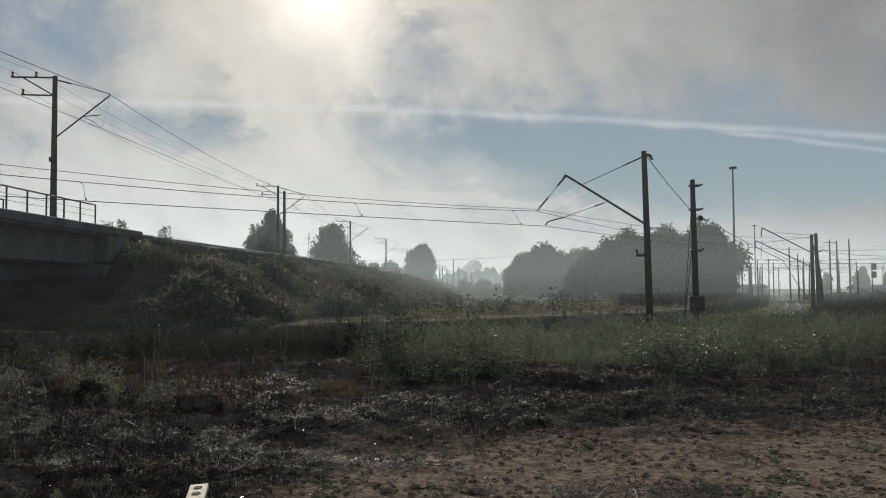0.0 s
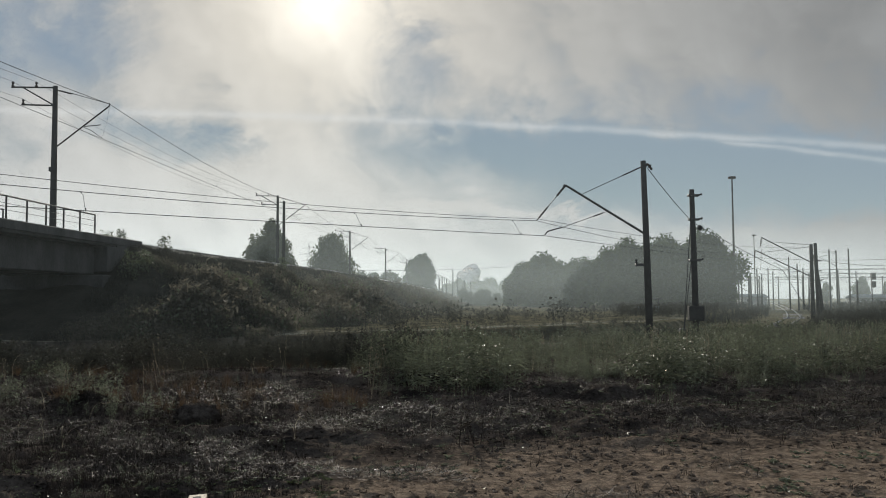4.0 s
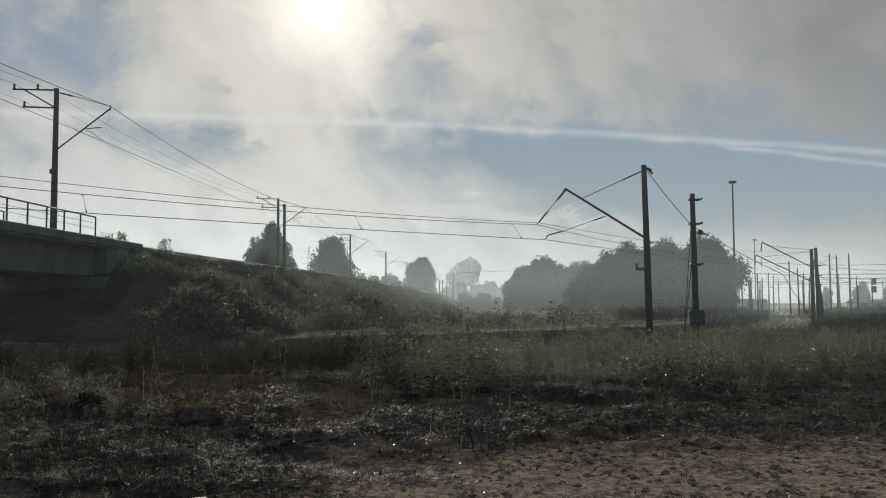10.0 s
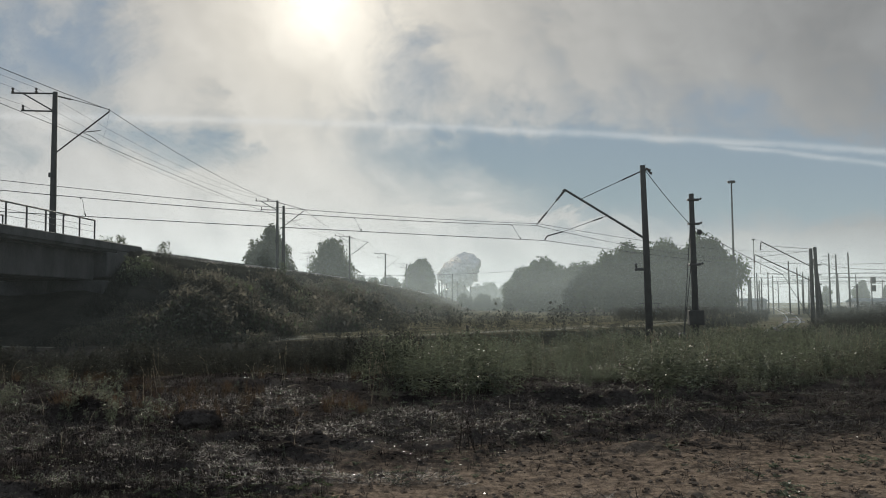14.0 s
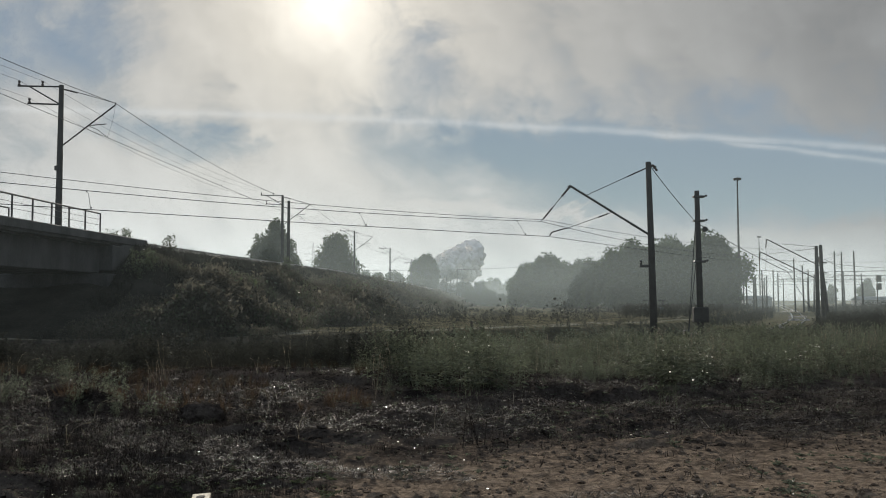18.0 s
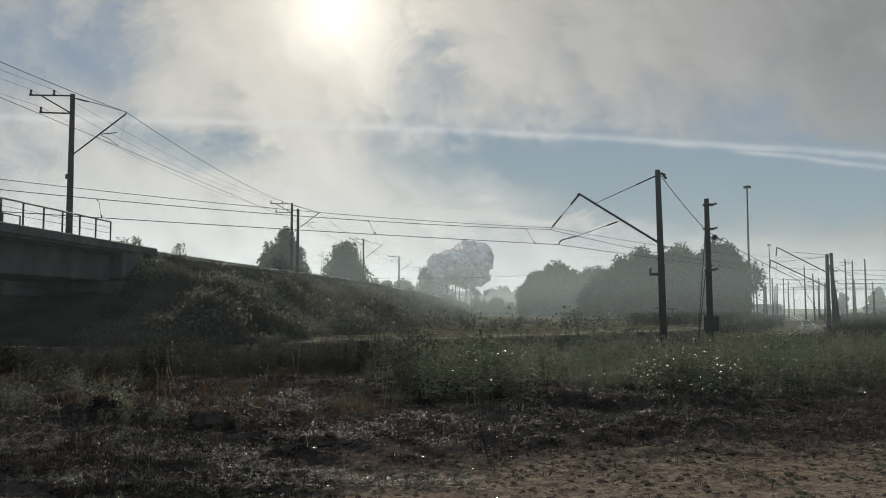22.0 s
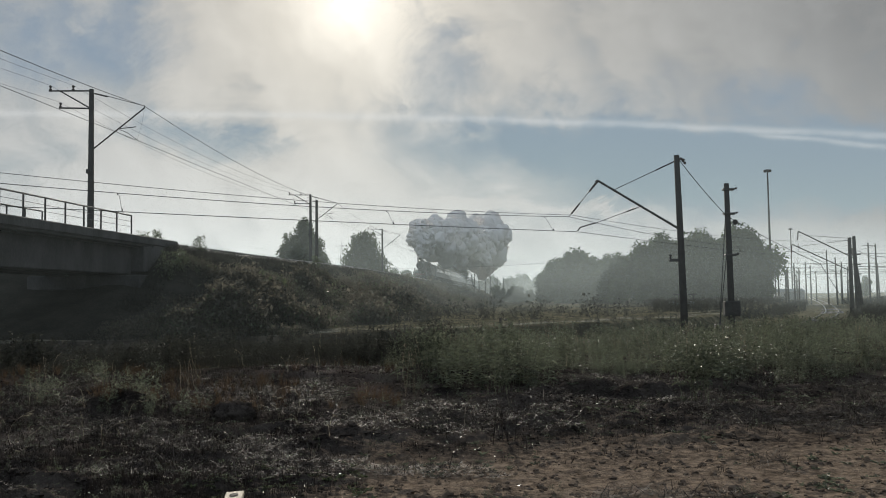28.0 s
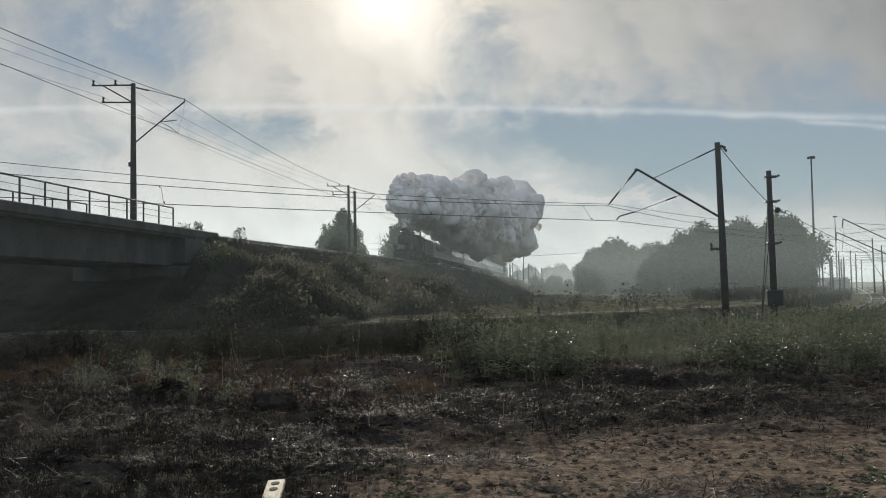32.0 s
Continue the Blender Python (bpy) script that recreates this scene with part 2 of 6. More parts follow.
EARTH = ground_material()
BANK = surface("bank_soil", (0.012, 0.0125, 0.011), (0.045, 0.043, 0.036), 0.5, 0.95, fine=9.0, bump=0.8, spec=0.0)
BALLAST = surface("ballast", (0.04, 0.038, 0.036), (0.11, 0.105, 0.10), 6.0, 0.9, fine=28.0, bump=1.0)
CONCRETE = surface("old_concrete", (0.032, 0.033, 0.032), (0.095, 0.094, 0.09), 0.8, 0.9, fine=18.0, bump=0.4, stretch=(1, 1, 0.4))
POLE = surface("grey_pole", (0.022, 0.021, 0.020), (0.062, 0.06, 0.057), 1.5, 0.9, fine=20.0, bump=0.3, objvar=0.3, spec=0.15)
STEEL = surface("dark_steel", (0.03, 0.029, 0.028), (0.075, 0.07, 0.066), 3.0, 0.55, 0.5, fine=30.0, bump=0.2)
RAILHEAD = surface("rail_steel", (0.16, 0.15, 0.14), (0.34, 0.33, 0.32), 2.0, 0.3, 1.0, fine=20.0, bump=0.1)
WIRE = surface("wire", (0.025, 0.024, 0.023), (0.05, 0.047, 0.044), 2.0, 0.85, 0.0, bump=0.0, spec=0.05)
INSUL = surface("insulator", (0.02, 0.014, 0.012), (0.06, 0.04, 0.034), 5.0, 0.65, bump=0.0)
WOODTIE = surface("sleeper_concrete", (0.10, 0.095, 0.09), (0.2, 0.19, 0.18), 3.0, 0.9)
BARK = surface("bark", (0.035, 0.028, 0.022), (0.10, 0.085, 0.07), 4.0, 0.95, fine=25.0, bump=0.8, stretch=(1, 1, 0.3))
LEAF = surface("tree_leaves", (0.018, 0.032, 0.014), (0.065, 0.09, 0.036), 0.22, 0.8, fine=1.2, bump=0.0, island=0.15, through_light=0.35, spec=0.05)
LEAFDULL = surface("willow_leaves", (0.045, 0.06, 0.033), (0.13, 0.15, 0.085), 0.35, 0.6, fine=3.0, bump=0.0, island=0.45, through_light=0.35)
WEED = surface("weed_leaves", (0.018, 0.025, 0.018), (0.165, 0.182, 0.128), 0.5, 0.5, fine=6.0, bump=0.0, island=0.5, through_light=0.5, spec=0.14)
BRUSH = surface("brush_leaves", (0.015, 0.017, 0.014), (0.070, 0.072, 0.060), 0.4, 0.7, fine=6.0, bump=0.0, island=0.5, through_light=0.4, spec=0.1)
SLOPE = surface("slope_leaves", (0.018, 0.019, 0.016), (0.20, 0.185, 0.145), 0.16, 0.8, fine=1.3, bump=0.0, island=0.5, through_light=0.4, spec=0.05)
HERB = surface("herb_leaves", (0.016, 0.022, 0.017), (0.175, 0.195, 0.132), 0.35, 0.42, fine=5.0, bump=0.0, island=0.55, through_light=0.5, spec=0.4)
STUB = surface("withered_stubble", (0.009, 0.008, 0.0075), (0.050, 0.042, 0.037), 0.8, 0.8, fine=7.0, bump=0.0, island=0.5, through_light=0.12, spec=0.05)
RUSTY = surface("rust_grass", (0.03, 0.023, 0.017), (0.105, 0.073, 0.047), 0.5, 0.8, fine=6.0, bump=0.0, island=0.5, through_light=0.4, spec=0.0)
STRAW = surface("dry_straw", (0.06, 0.05, 0.035), (0.34, 0.30, 0.23), 1.0, 0.7, spec=0.05, fine=9.0, bump=0.0, island=0.7, through_light=0.3)
LITTER = surface("dead_litter", (0.008, 0.007, 0.0068), (0.095, 0.082, 0.072), 1.0, 0.6, spec=0.05, fine=9.0, bump=0.0, island=0.8, through_light=0.1)
WETLEAF = surface("wet_leaf", (0.03, 0.045, 0.018), (0.13, 0.15, 0.075), 1.0, 0.33, fine=9.0, bump=0.0, island=0.8, through_light=0.3, spec=0.5)
SOOT = surface("black_engine_paint", (0.008, 0.008, 0.009), (0.026, 0.026, 0.027), 1.5, 0.4, 0.0, fine=12.0, bump=0.1)
GREYCAR = surface("grey_coach_paint", (0.36, 0.37, 0.37), (0.47, 0.48, 0.48), 0.7, 0.45, fine=8.0, bump=0.05, objvar=0.2)
ROOF = surface("coach_roof", (0.04, 0.04, 0.042), (0.10, 0.10, 0.105), 0.8, 0.6, fine=8.0, bump=0.1)
UNDER = surface("running_gear", (0.012, 0.011, 0.01), (0.04, 0.036, 0.032), 2.0, 0.8)
PANE = surface("dark_glass", (0.02, 0.022, 0.024), (0.04, 0.043, 0.046), 0.5, 0.08, bump=0.0)
REDPAINT = surface("red_paint", (0.05, 0.010, 0.009), (0.10, 0.018, 0.015), 2.0, 0.5)
TIMBER = surface("weathered_board", (0.36, 0.29, 0.19), (0.62, 0.54, 0.40), 6.0, 0.7, fine=60.0, bump=0.4, stretch=(1, 0.15, 1))
HOLE_SHADE = surface("painted_hole_shade", (0.01, 0.008, 0.006), (0.025, 0.02, 0.015), 5.0, 0.9)
LIMEWALL = surface("pale_render", (0.3, 0.3, 0.29), (0.45, 0.45, 0.43), 0.6, 0.85)
BLUEGREY = surface("blue_grey_sheet", (0.07, 0.09, 0.105), (0.14, 0.165, 0.18), 1.0, 0.95, spec=0.1)
LAMPGLOW = glow("headlamp_glass", (1.0, 0.93, 0.8), 30.0)


def steam_material(name, thin, dark, light):
    m = surface(name, dark, light, 0.25, 1.0, fine=1.6, bump=0.0, through_light=thin, spec=0.0)
    return m


STEAM = steam_material("steam", 0.22, (0.84, 0.815, 0.80), (0.93, 0.905, 0.885))
THINSTEAM = steam_material("thin_steam", 0.78, (0.94, 0.91, 0.885), (0.985, 0.955, 0.93))


def haze_sheet_material(name, density):
    """Imitated haze of thin ground mist, for a flat sheet: mostly clear, scattering a little of the light behind it."""
    m = bpy.data.materials.new(name)
    m.use_nodes = True
    nt = m.node_tree
    nt.nodes.clear()
    out = nt.nodes.new("ShaderNodeOutputMaterial")
    g = nt.nodes.new("ShaderNodeNewGeometry")
    sep = nt.nodes.new("ShaderNodeSeparateXYZ")
    nt.links.new(g.outputs["Position"], sep.inputs[0])
    z = sep.outputs[2]
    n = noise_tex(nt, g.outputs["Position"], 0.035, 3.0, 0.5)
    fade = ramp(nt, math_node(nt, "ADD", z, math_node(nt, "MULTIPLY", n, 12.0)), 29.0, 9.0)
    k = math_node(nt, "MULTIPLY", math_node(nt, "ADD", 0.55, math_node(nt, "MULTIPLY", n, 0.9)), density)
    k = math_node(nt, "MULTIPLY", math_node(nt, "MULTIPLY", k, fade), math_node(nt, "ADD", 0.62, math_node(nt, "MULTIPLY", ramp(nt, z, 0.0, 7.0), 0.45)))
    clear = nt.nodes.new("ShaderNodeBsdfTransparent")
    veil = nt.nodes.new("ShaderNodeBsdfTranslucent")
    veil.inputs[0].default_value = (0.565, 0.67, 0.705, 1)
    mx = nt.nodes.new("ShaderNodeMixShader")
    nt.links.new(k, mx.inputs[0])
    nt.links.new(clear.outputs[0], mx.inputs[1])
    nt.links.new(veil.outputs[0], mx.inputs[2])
    nt.links.new(mx.outputs[0], out.inputs[0])
    return m


# ---- mesh helpers ----
def fast_mesh(name, verts, faces, material, smooth=False):
    """A mesh from arrays: verts (n, 3), faces (m, 3 or 4)."""
    verts, faces = np.asarray(verts, np.float32), np.asarray(faces, np.int32)
    me = bpy.data.meshes.new(name)
    k = faces.shape[1]
    me.vertices.add(len(verts))
    me.vertices.foreach_set("co", verts.ravel())
    me.loops.add(faces.size)
    me.loops.foreach_set("vertex_index", faces.ravel())
    me.polygons.add(len(faces))
    me.polygons.foreach_set("loop_start", np.arange(0, faces.size, k, dtype=np.int32))
    me.polygons.foreach_set("use_smooth", np.full(len(faces), smooth))
    me.update(calc_edges=True)
    me.validate()
    me.materials.append(material)
    return me


def part(name, bm, material, parent=None, label="", smooth=False):
    """Links a bmesh as one mesh object under a thing or part."""
    me = bpy.data.meshes.new(name)
    if smooth:
        for f in bm.faces:
            f.smooth = True
    bm.to_mesh(me)
    bm.free()
    me.materials.append(material)
    return part_of(name, me, parent, label)


def part_of(name, me, parent=None, label="", at=None):
    ob = new(name, me)
    if parent is not None:
        ob.parent = parent
    if at is not None:
        ob.matrix_basis = at
    if label:
        ob["label"] = label
    return ob


def thing(name, label, category, group="", kind="", at=None):
    ob = new(name)
    ob.empty_display_size = 0.1
    if at is not None:
        ob.matrix_basis = at
    return tagged(ob, label, category, group, kind)


def box(bm, x0, x1, y0, y1, z0, z1, bevel=0.0):
    v = [bm.verts.new(p) for p in ((x0, y0, z0), (x1, y0, z0), (x1, y1, z0), (x0, y1, z0), (x0, y0, z1), (x1, y0, z1), (x1, y1, z1), (x0, y1, z1))]
    fs = [bm.faces.new([v[i] for i in q]) for q in ((3, 2, 1, 0), (4, 5, 6, 7), (0, 1, 5, 4), (1, 2, 6, 5), (2, 3, 7, 6), (3, 0, 4, 7))]
    if bevel:
        es = list({e for f in fs for e in f.edges})
        bmesh.ops.bevel(bm, geom=es, offset=bevel, segments=1, affect="EDGES")


def tube(bm, pts, radii, sides=8, cap=True):
    """A tube along points with a radius at each."""
    pts = [Vector(p) for p in pts]
    if isinstance(radii, (int, float)):
        radii = [radii] * len(pts)
    rings = []
    for i, p in enumerate(pts):
        d = (pts[min(i + 1, len(pts) - 1)] - pts[max(i - 1, 0)]).normalized()
        a = Vector((0, 0, 1)) if abs(d.z) < 0.9 else Vector((0, 1, 0))
        s = d.cross(a).normalized()
        t = s.cross(d)
        rings.append([bm.verts.new(p + (s * math.cos(2 * math.pi * k / sides) + t * math.sin(2 * math.pi * k / sides)) * radii[i]) for k in range(sides)])
    for r0, r1 in zip(rings, rings[1:]):
        for k in range(sides):
            bm.faces.new((r0[k], r0[(k + 1) % sides], r1[(k + 1) % sides], r1[k]))
    if cap:
        bm.faces.new(rings[0][::-1])
        bm.faces.new(rings[-1])
    return bm


def tubes(*lines, sides=8):
    bm = bmesh.new()
    for pts, r in lines:
        tube(bm, pts, r, sides)
    return bm


def lathe(bm, profile, centre=(0, 0, 0), axis="z", sides=16):
    """Turned shape from (radius, height) pairs."""
    rings = []
    for r, h in profile:
        ring = []
        for k in range(sides):
            a = 2 * math.pi * k / sides
            p = (r * math.cos(a), r * math.sin(a), h)
            if axis == "y":
                p = (p[0], p[2], p[1])
            if axis == "x":
                p = (p[2], p[0], p[1])
            ring.append(bm.verts.new(Vector(p) + Vector(centre)))
        rings.append(ring)
    for a, b in zip(rings, rings[1:]):
        for k in range(sides):
            bm.faces.new((a[k], a[(k + 1) % sides], b[(k + 1) % sides], b[k]))
    bm.faces.new(rings[0][::-1])
    bm.faces.new(rings[-1])
    return bm


rng = np.random.default_rng(7)
LATTICE = rng.random((256, 256))


def vnoise(x, y, scale, octaves=4, gain=0.5):
    """Smooth value noise, -1 to 1."""
    x, y = np.asarray(x, float) / scale + 100.0, np.asarray(y, float) / scale + 100.0
    out, amp, total = 0.0, 1.0, 0.0
    for _ in range(octaves):
        i, j = np.floor(x).astype(int), np.floor(y).astype(int)
        a, b = x - i, y - j
        a, b = a * a * (3 - 2 * a), b * b * (3 - 2 * b)
        g = lambda p, q: LATTICE[p % 256, q % 256]
        v = (g(i, j) * (1 - a) + g(i + 1, j) * a) * (1 - b) + (g(i, j + 1) * (1 - a) + g(i + 1, j + 1) * a) * b
        out, total = out + amp * (2 * v - 1), total + amp
        amp, x, y = amp * gain, x * 2.03 + 17.3, y * 2.03 + 5.1
    return out / total


def sstep(v, a, b):
    t = np.clip((np.asarray(v, float) - a) / (b - a), 0, 1)
    return t * t * (3 - 2 * t)


# ---- the two railway lines ----
RAIL_Z = 5.55                       # rail head of the line on the embankment


def rail_z(y):
    """Rail head of the main line: it climbs a little beyond the bridge."""
    return RAIL_Z + 0.75 * sstep(y, 48.0, 150.0)


def main_x(y):
    """Centre of the main track at that y."""
    return -21.6 + 0.055 * (np.asarray(y) - 56.0)


MAIN_TURN = -math.degrees(math.atan(0.055))
LOW_PTS = [(-95.0, -22.0), (-55.0, 5.0), (-30.0, 22.2), (-13.6, 33.0), (5.0, 46.2), (22.0, 64.0), (36.0, 92.0), (50.5, 127.0), (78.0, 200.0), (118.0, 310.0), (180.0, 480.0)]


def spline(pts, n=14):
    p = [Vector((*q, 0)) for q in pts]
    p = [p[0] * 2 - p[1]] + p + [p[-1] * 2 - p[-2]]
    out = []
    for a, b, c, d in zip(p, p[1:], p[2:], p[3:]):
        for k in range(n):
            t = k / n
            out.append(0.5 * ((2 * b) + (c - a) * t + (2 * a - 5 * b + 4 * c - d) * t * t + (3 * b - a - 3 * c + d) * t ** 3))
    out.append(p[-2])
    return np.array([(v.x, v.y) for v in out])


LOW = spline(LOW_PTS)
LOW_Z = -0.75


def low_side(x, y):
    """Signed distance from the low track: positive on the far side."""
    x, y = np.asarray(x, float), np.asarray(y, float)
    best, side = np.full(x.shape, 1e9), np.zeros(x.shape)
    for (ax, ay), (bx, by) in zip(LOW, LOW[1:]):
        ex, ey = bx - ax, by - ay
        t = np.clip(((x - ax) * ex + (y - ay) * ey) / (ex * ex + ey * ey), 0, 1)
        dx, dy = x - ax - t * ex, y - ay - t * ey
        dd = dx * dx + dy * dy
        closer = dd < best
        best = np.where(closer, dd, best)
        side = np.where(closer, np.sign(ex * dy - ey * dx), side)
    return np.sqrt(best) * side


def bare_soil(x, y):
    """Share of the trodden bare patch, 0 to 1."""
    return sstep(np.minimum(10.7 + 0.15 * x - y, 1.6 * (x + 2.0 - 0.22 * (y - 6.8))), -0.3, 2.2)


# heaps of turned soil: x, y, half widths, height
HEAPS = [(-5.2, 12.7, 0.55, 0.35, 0.30), (-4.1, 7.6, 0.6, 0.3, 0.20), (-0.65, 11.35, 0.55, 0.18, 0.15), (-1.75, 9.7, 0.4, 0.16, 0.12), (2.2, 14.3, 1.3, 0.3, 0.16),
         (2.1, 9.85, 0.5, 0.10, 0.06), (-3.0, 8.8, 0.5, 0.25, 0.12), (0.5, 13.4, 0.5, 0.25, 0.14), (5.4, 14.9, 0.9, 0.25, 0.12)]


def ground_z(x, y, rough=True):
    x, y = np.asarray(x, float), np.asarray(y, float)
    d = low_side(x, y)
    near = -0.95 + 0.95 * sstep(d, -4.0, -19.0)
    far = -0.95 + 0.78 * sstep(d, 6.9, 8.1) + 0.17 * sstep(d, 30, 140)
    z = np.where(d < 0, near, far)
    r = np.hypot(x, y)
    z = z + 0.10 * vnoise(x, y, 6.0, 3) * sstep(r, 3, 9)
    z = z + 0.20 * vnoise(x, y, 23.0, 2) * sstep(r, 40, 90) + 0.16 * vnoise(x + 9, y, 4.0, 3) * sstep(d, 6, 11)
    # a low hump under the weeds to the left
    z = z + 0.22 * np.exp(-(((x + 6.5) / 4.5) ** 2 + ((y - 17.0) / 4.0) ** 2))
    # the turf stands a hand above the trodden soil
    lip = y - 13.8 - 0.26 * np.maximum(x, 0) - 0.30 * np.maximum(-x - 1, 0) - 2.2 * vnoise(x, y, 1.8, 4, 0.6)
    z = z + 0.13 * sstep(lip, 0.0, 0.5) * sstep(lip, 12.0, 3.0) * sstep(vnoise(x + 15, y, 3.0, 2), -0.25, 0.15)
    # heaps and torn banks in the soil
    for hx, hy, wx, wy, high in HEAPS:
        z = z + 0.85 * high * np.exp(-(((x - hx) / wx) ** 2 + ((y - hy - 0.5 * wx * vnoise(x, y, 0.6, 2)) / wy) ** 2))
    if rough:
        cut = sstep(r, 24, 8) * sstep(r, 1.5, 4.5)
        turf = 1 - bare_soil(x, y)
        z = z + cut * (0.05 * vnoise(x, y, 0.9, 4, 0.6) + (0.012 + 0.020 * turf) * vnoise(x, y, 0.20, 3, 0.65))
        # torn turf ridges at the edge of the bare soil
        edge = y - 11.0 - 0.15 * x - 0.9 * vnoise(x, y, 2.5, 3)
        z = z + cut * 0.09 * np.exp(-(edge / 0.5) ** 2) * sstep(vnoise(x + 80, y, 0.8, 3), -0.1, 0.35)
        z = z + cut * 0.12 * turf * (np.abs(vnoise(x + 50, y, 0.7, 4, 0.6)) - 0.1)
        z = z + cut * 0.045 * turf * sstep(vnoise(x + 20, y, 0.42, 4, 0.6), 0.02, 0.30) * sstep(vnoise(x, y + 40, 2.1, 2), -0.1, 0.3)
        z = z + cut * 0.022 * (0.35 + 0.65 * turf) * sstep(vnoise(x + 7, y + 60, 0.13, 3, 0.6), 0.1, 0.3)
    return z


def build_ground():
    front = np.linspace(-42, 42, 700)
    rest = np.linspace(42, 318, 140)[1:-1]
    ang = np.radians(np.concatenate([front, rest]))
    rad = np.concatenate([[0.4, 1.0, 2.0, 3.0, 4.0], np.geomspace(5.0, 18.0, 340)[:-1], np.geomspace(18, 120, 180)[:-1], np.geomspace(120, 4000, 60)])
    a, r = np.meshgrid(ang, rad)
    x, y = r * np.sin(a), r * np.cos(a)
    z = ground_z(x, y)
    na, nr = len(ang), len(rad)
    v = np.stack([x, y, z], -1).reshape(-1, 3)
    i = np.arange(nr - 1)[:, None] * na
    j = np.arange(na)[None, :]
    k = (j + 1) % na
    f = np.stack([i + j, i + na + j, i + na + k, i + k], -1).reshape(-1, 4)
    v = np.concatenate([v, [[0, 0, float(ground_z(0.0, 0.1))]]])
    me = fast_mesh("ground", v, f, EARTH, True)
    d = low_side(x, y).ravel() + 1.5 * vnoise(x, y, 7.0, 2).ravel()
    path = np.append(sstep(d, 8.3, 9.2) * sstep(d, 14.0, 10.5) * sstep(y.ravel(), 110, 70), 0.0)
    bm = bmesh.new()
    bm.from_mesh(me)
    bm.verts.ensure_lookup_table()
    c = bm.verts[len(v) - 1]
    for q in range(na):
        bm.faces.new((c, bm.verts[(q + 1) % na], bm.verts[q]))
    bm.normal_update()
    bm.to_mesh(me)
    bm.free()
    layer = me.attributes.new("path", "FLOAT", "POINT")
    layer.data.foreach_set("value", path.astype(np.float32))
    tagged(new("ground", me), "rough brown earth with torn turf and bare sandy soil", "ground", kind="structure")


def bank_z(x, y):
    """Height of the railway embankment."""
    c = main_x(y)
    dx = np.maximum(np.abs(x - c) - np.where(x > c, 3.3, 11.0), 0)
    gap = np.maximum(np.maximum(52.5 - y, 0) * (y > 25), np.maximum(y - 2.0, 0) * (y <= 25))
    d = np.hypot(dx, gap)
    z = rail_z(y) - 0.62 - 6.7 * (1 - np.maximum(1 - d / 16.0, 0) ** 1.6)
    wave = vnoise(x, y, 3.0, 4)
    return z + 0.55 * wave * sstep(d, 0.3, 3.0) + 0.5 * vnoise(x, y, 11.0, 2) * sstep(d, 1, 5)


def build_bank():
    ys = np.concatenate([np.arange(-300, -10, 30), np.arange(-10, 16, 2.0), np.arange(38, 130, 0.5), np.geomspace(130, 1700, 130)])
    off = np.concatenate([np.linspace(-30, -3.4, 18), np.linspace(-3.2, 3.2, 8), np.linspace(3.4, 22, 54)])
    for name, sel in (("embankment", ys > 25), ("embankment", ys <= 25)):
        yy, oo = np.meshgrid(ys[sel], off, indexing="ij")
        xx = main_x(yy) + oo
        zz = np.maximum(bank_z(xx, yy), -1.6)
        m, n = yy.shape
        i, j = np.arange(m - 1)[:, None] * n, np.arange(n - 1)[None, :]
        f = np.stack([i + j, i + j + 1, i + n + j + 1, i + n + j], -1).reshape(-1, 4)
        me = fast_mesh(name, np.stack([xx, yy, zz], -1).reshape(-1, 3), f, BANK, True)
        tagged(new(name, me), "high earth railway embankment overgrown with dark brush", "embankment", kind="structure")


def sweep(name, line, z, profile, material, label, category):
    """A strip of that cross section (offset, height) along a line of (x, y)."""
    line = np.asarray(line, float)
    t = np.gradient(line, axis=0)
    t /= np.linalg.norm(t, axis=1)[:, None]
    side = np.stack([t[:, 1], -t[:, 0]], 1)
    prof = np.asarray(profile, float)
    m, n = len(line), len(prof)
    xy = line[:, None, :] + side[:, None, :] * prof[None, :, :1]
    zz = np.broadcast_to(np.broadcast_to(z, (m,))[:, None] + prof[None, :, 1], (m, n))
    v = np.concatenate([xy, zz[..., None]], -1).reshape(-1, 3)
    i, j = np.arange(m - 1)[:, None] * n, np.arange(n)[None, :]
    k = (j + 1) % n
    f = np.stack([i + j, i + k, i + n + k, i + n + j], -1).reshape(-1, 4)
    return tagged(new(name, fast_mesh(name, v, f, material)), label, category, kind="structure")


def rail_profile(x):
    return [(x - 0.07, 0.0), (x + 0.07, 0.0), (x + 0.075, 0.015), (x + 0.012, 0.03), (x + 0.012, 0.125), (x + 0.037, 0.135), (x + 0.037, 0.175), (x - 0.037, 0.175), (x - 0.037, 0.135), (x - 0.012, 0.125), (x - 0.012, 0.03), (x - 0.075, 0.015)]


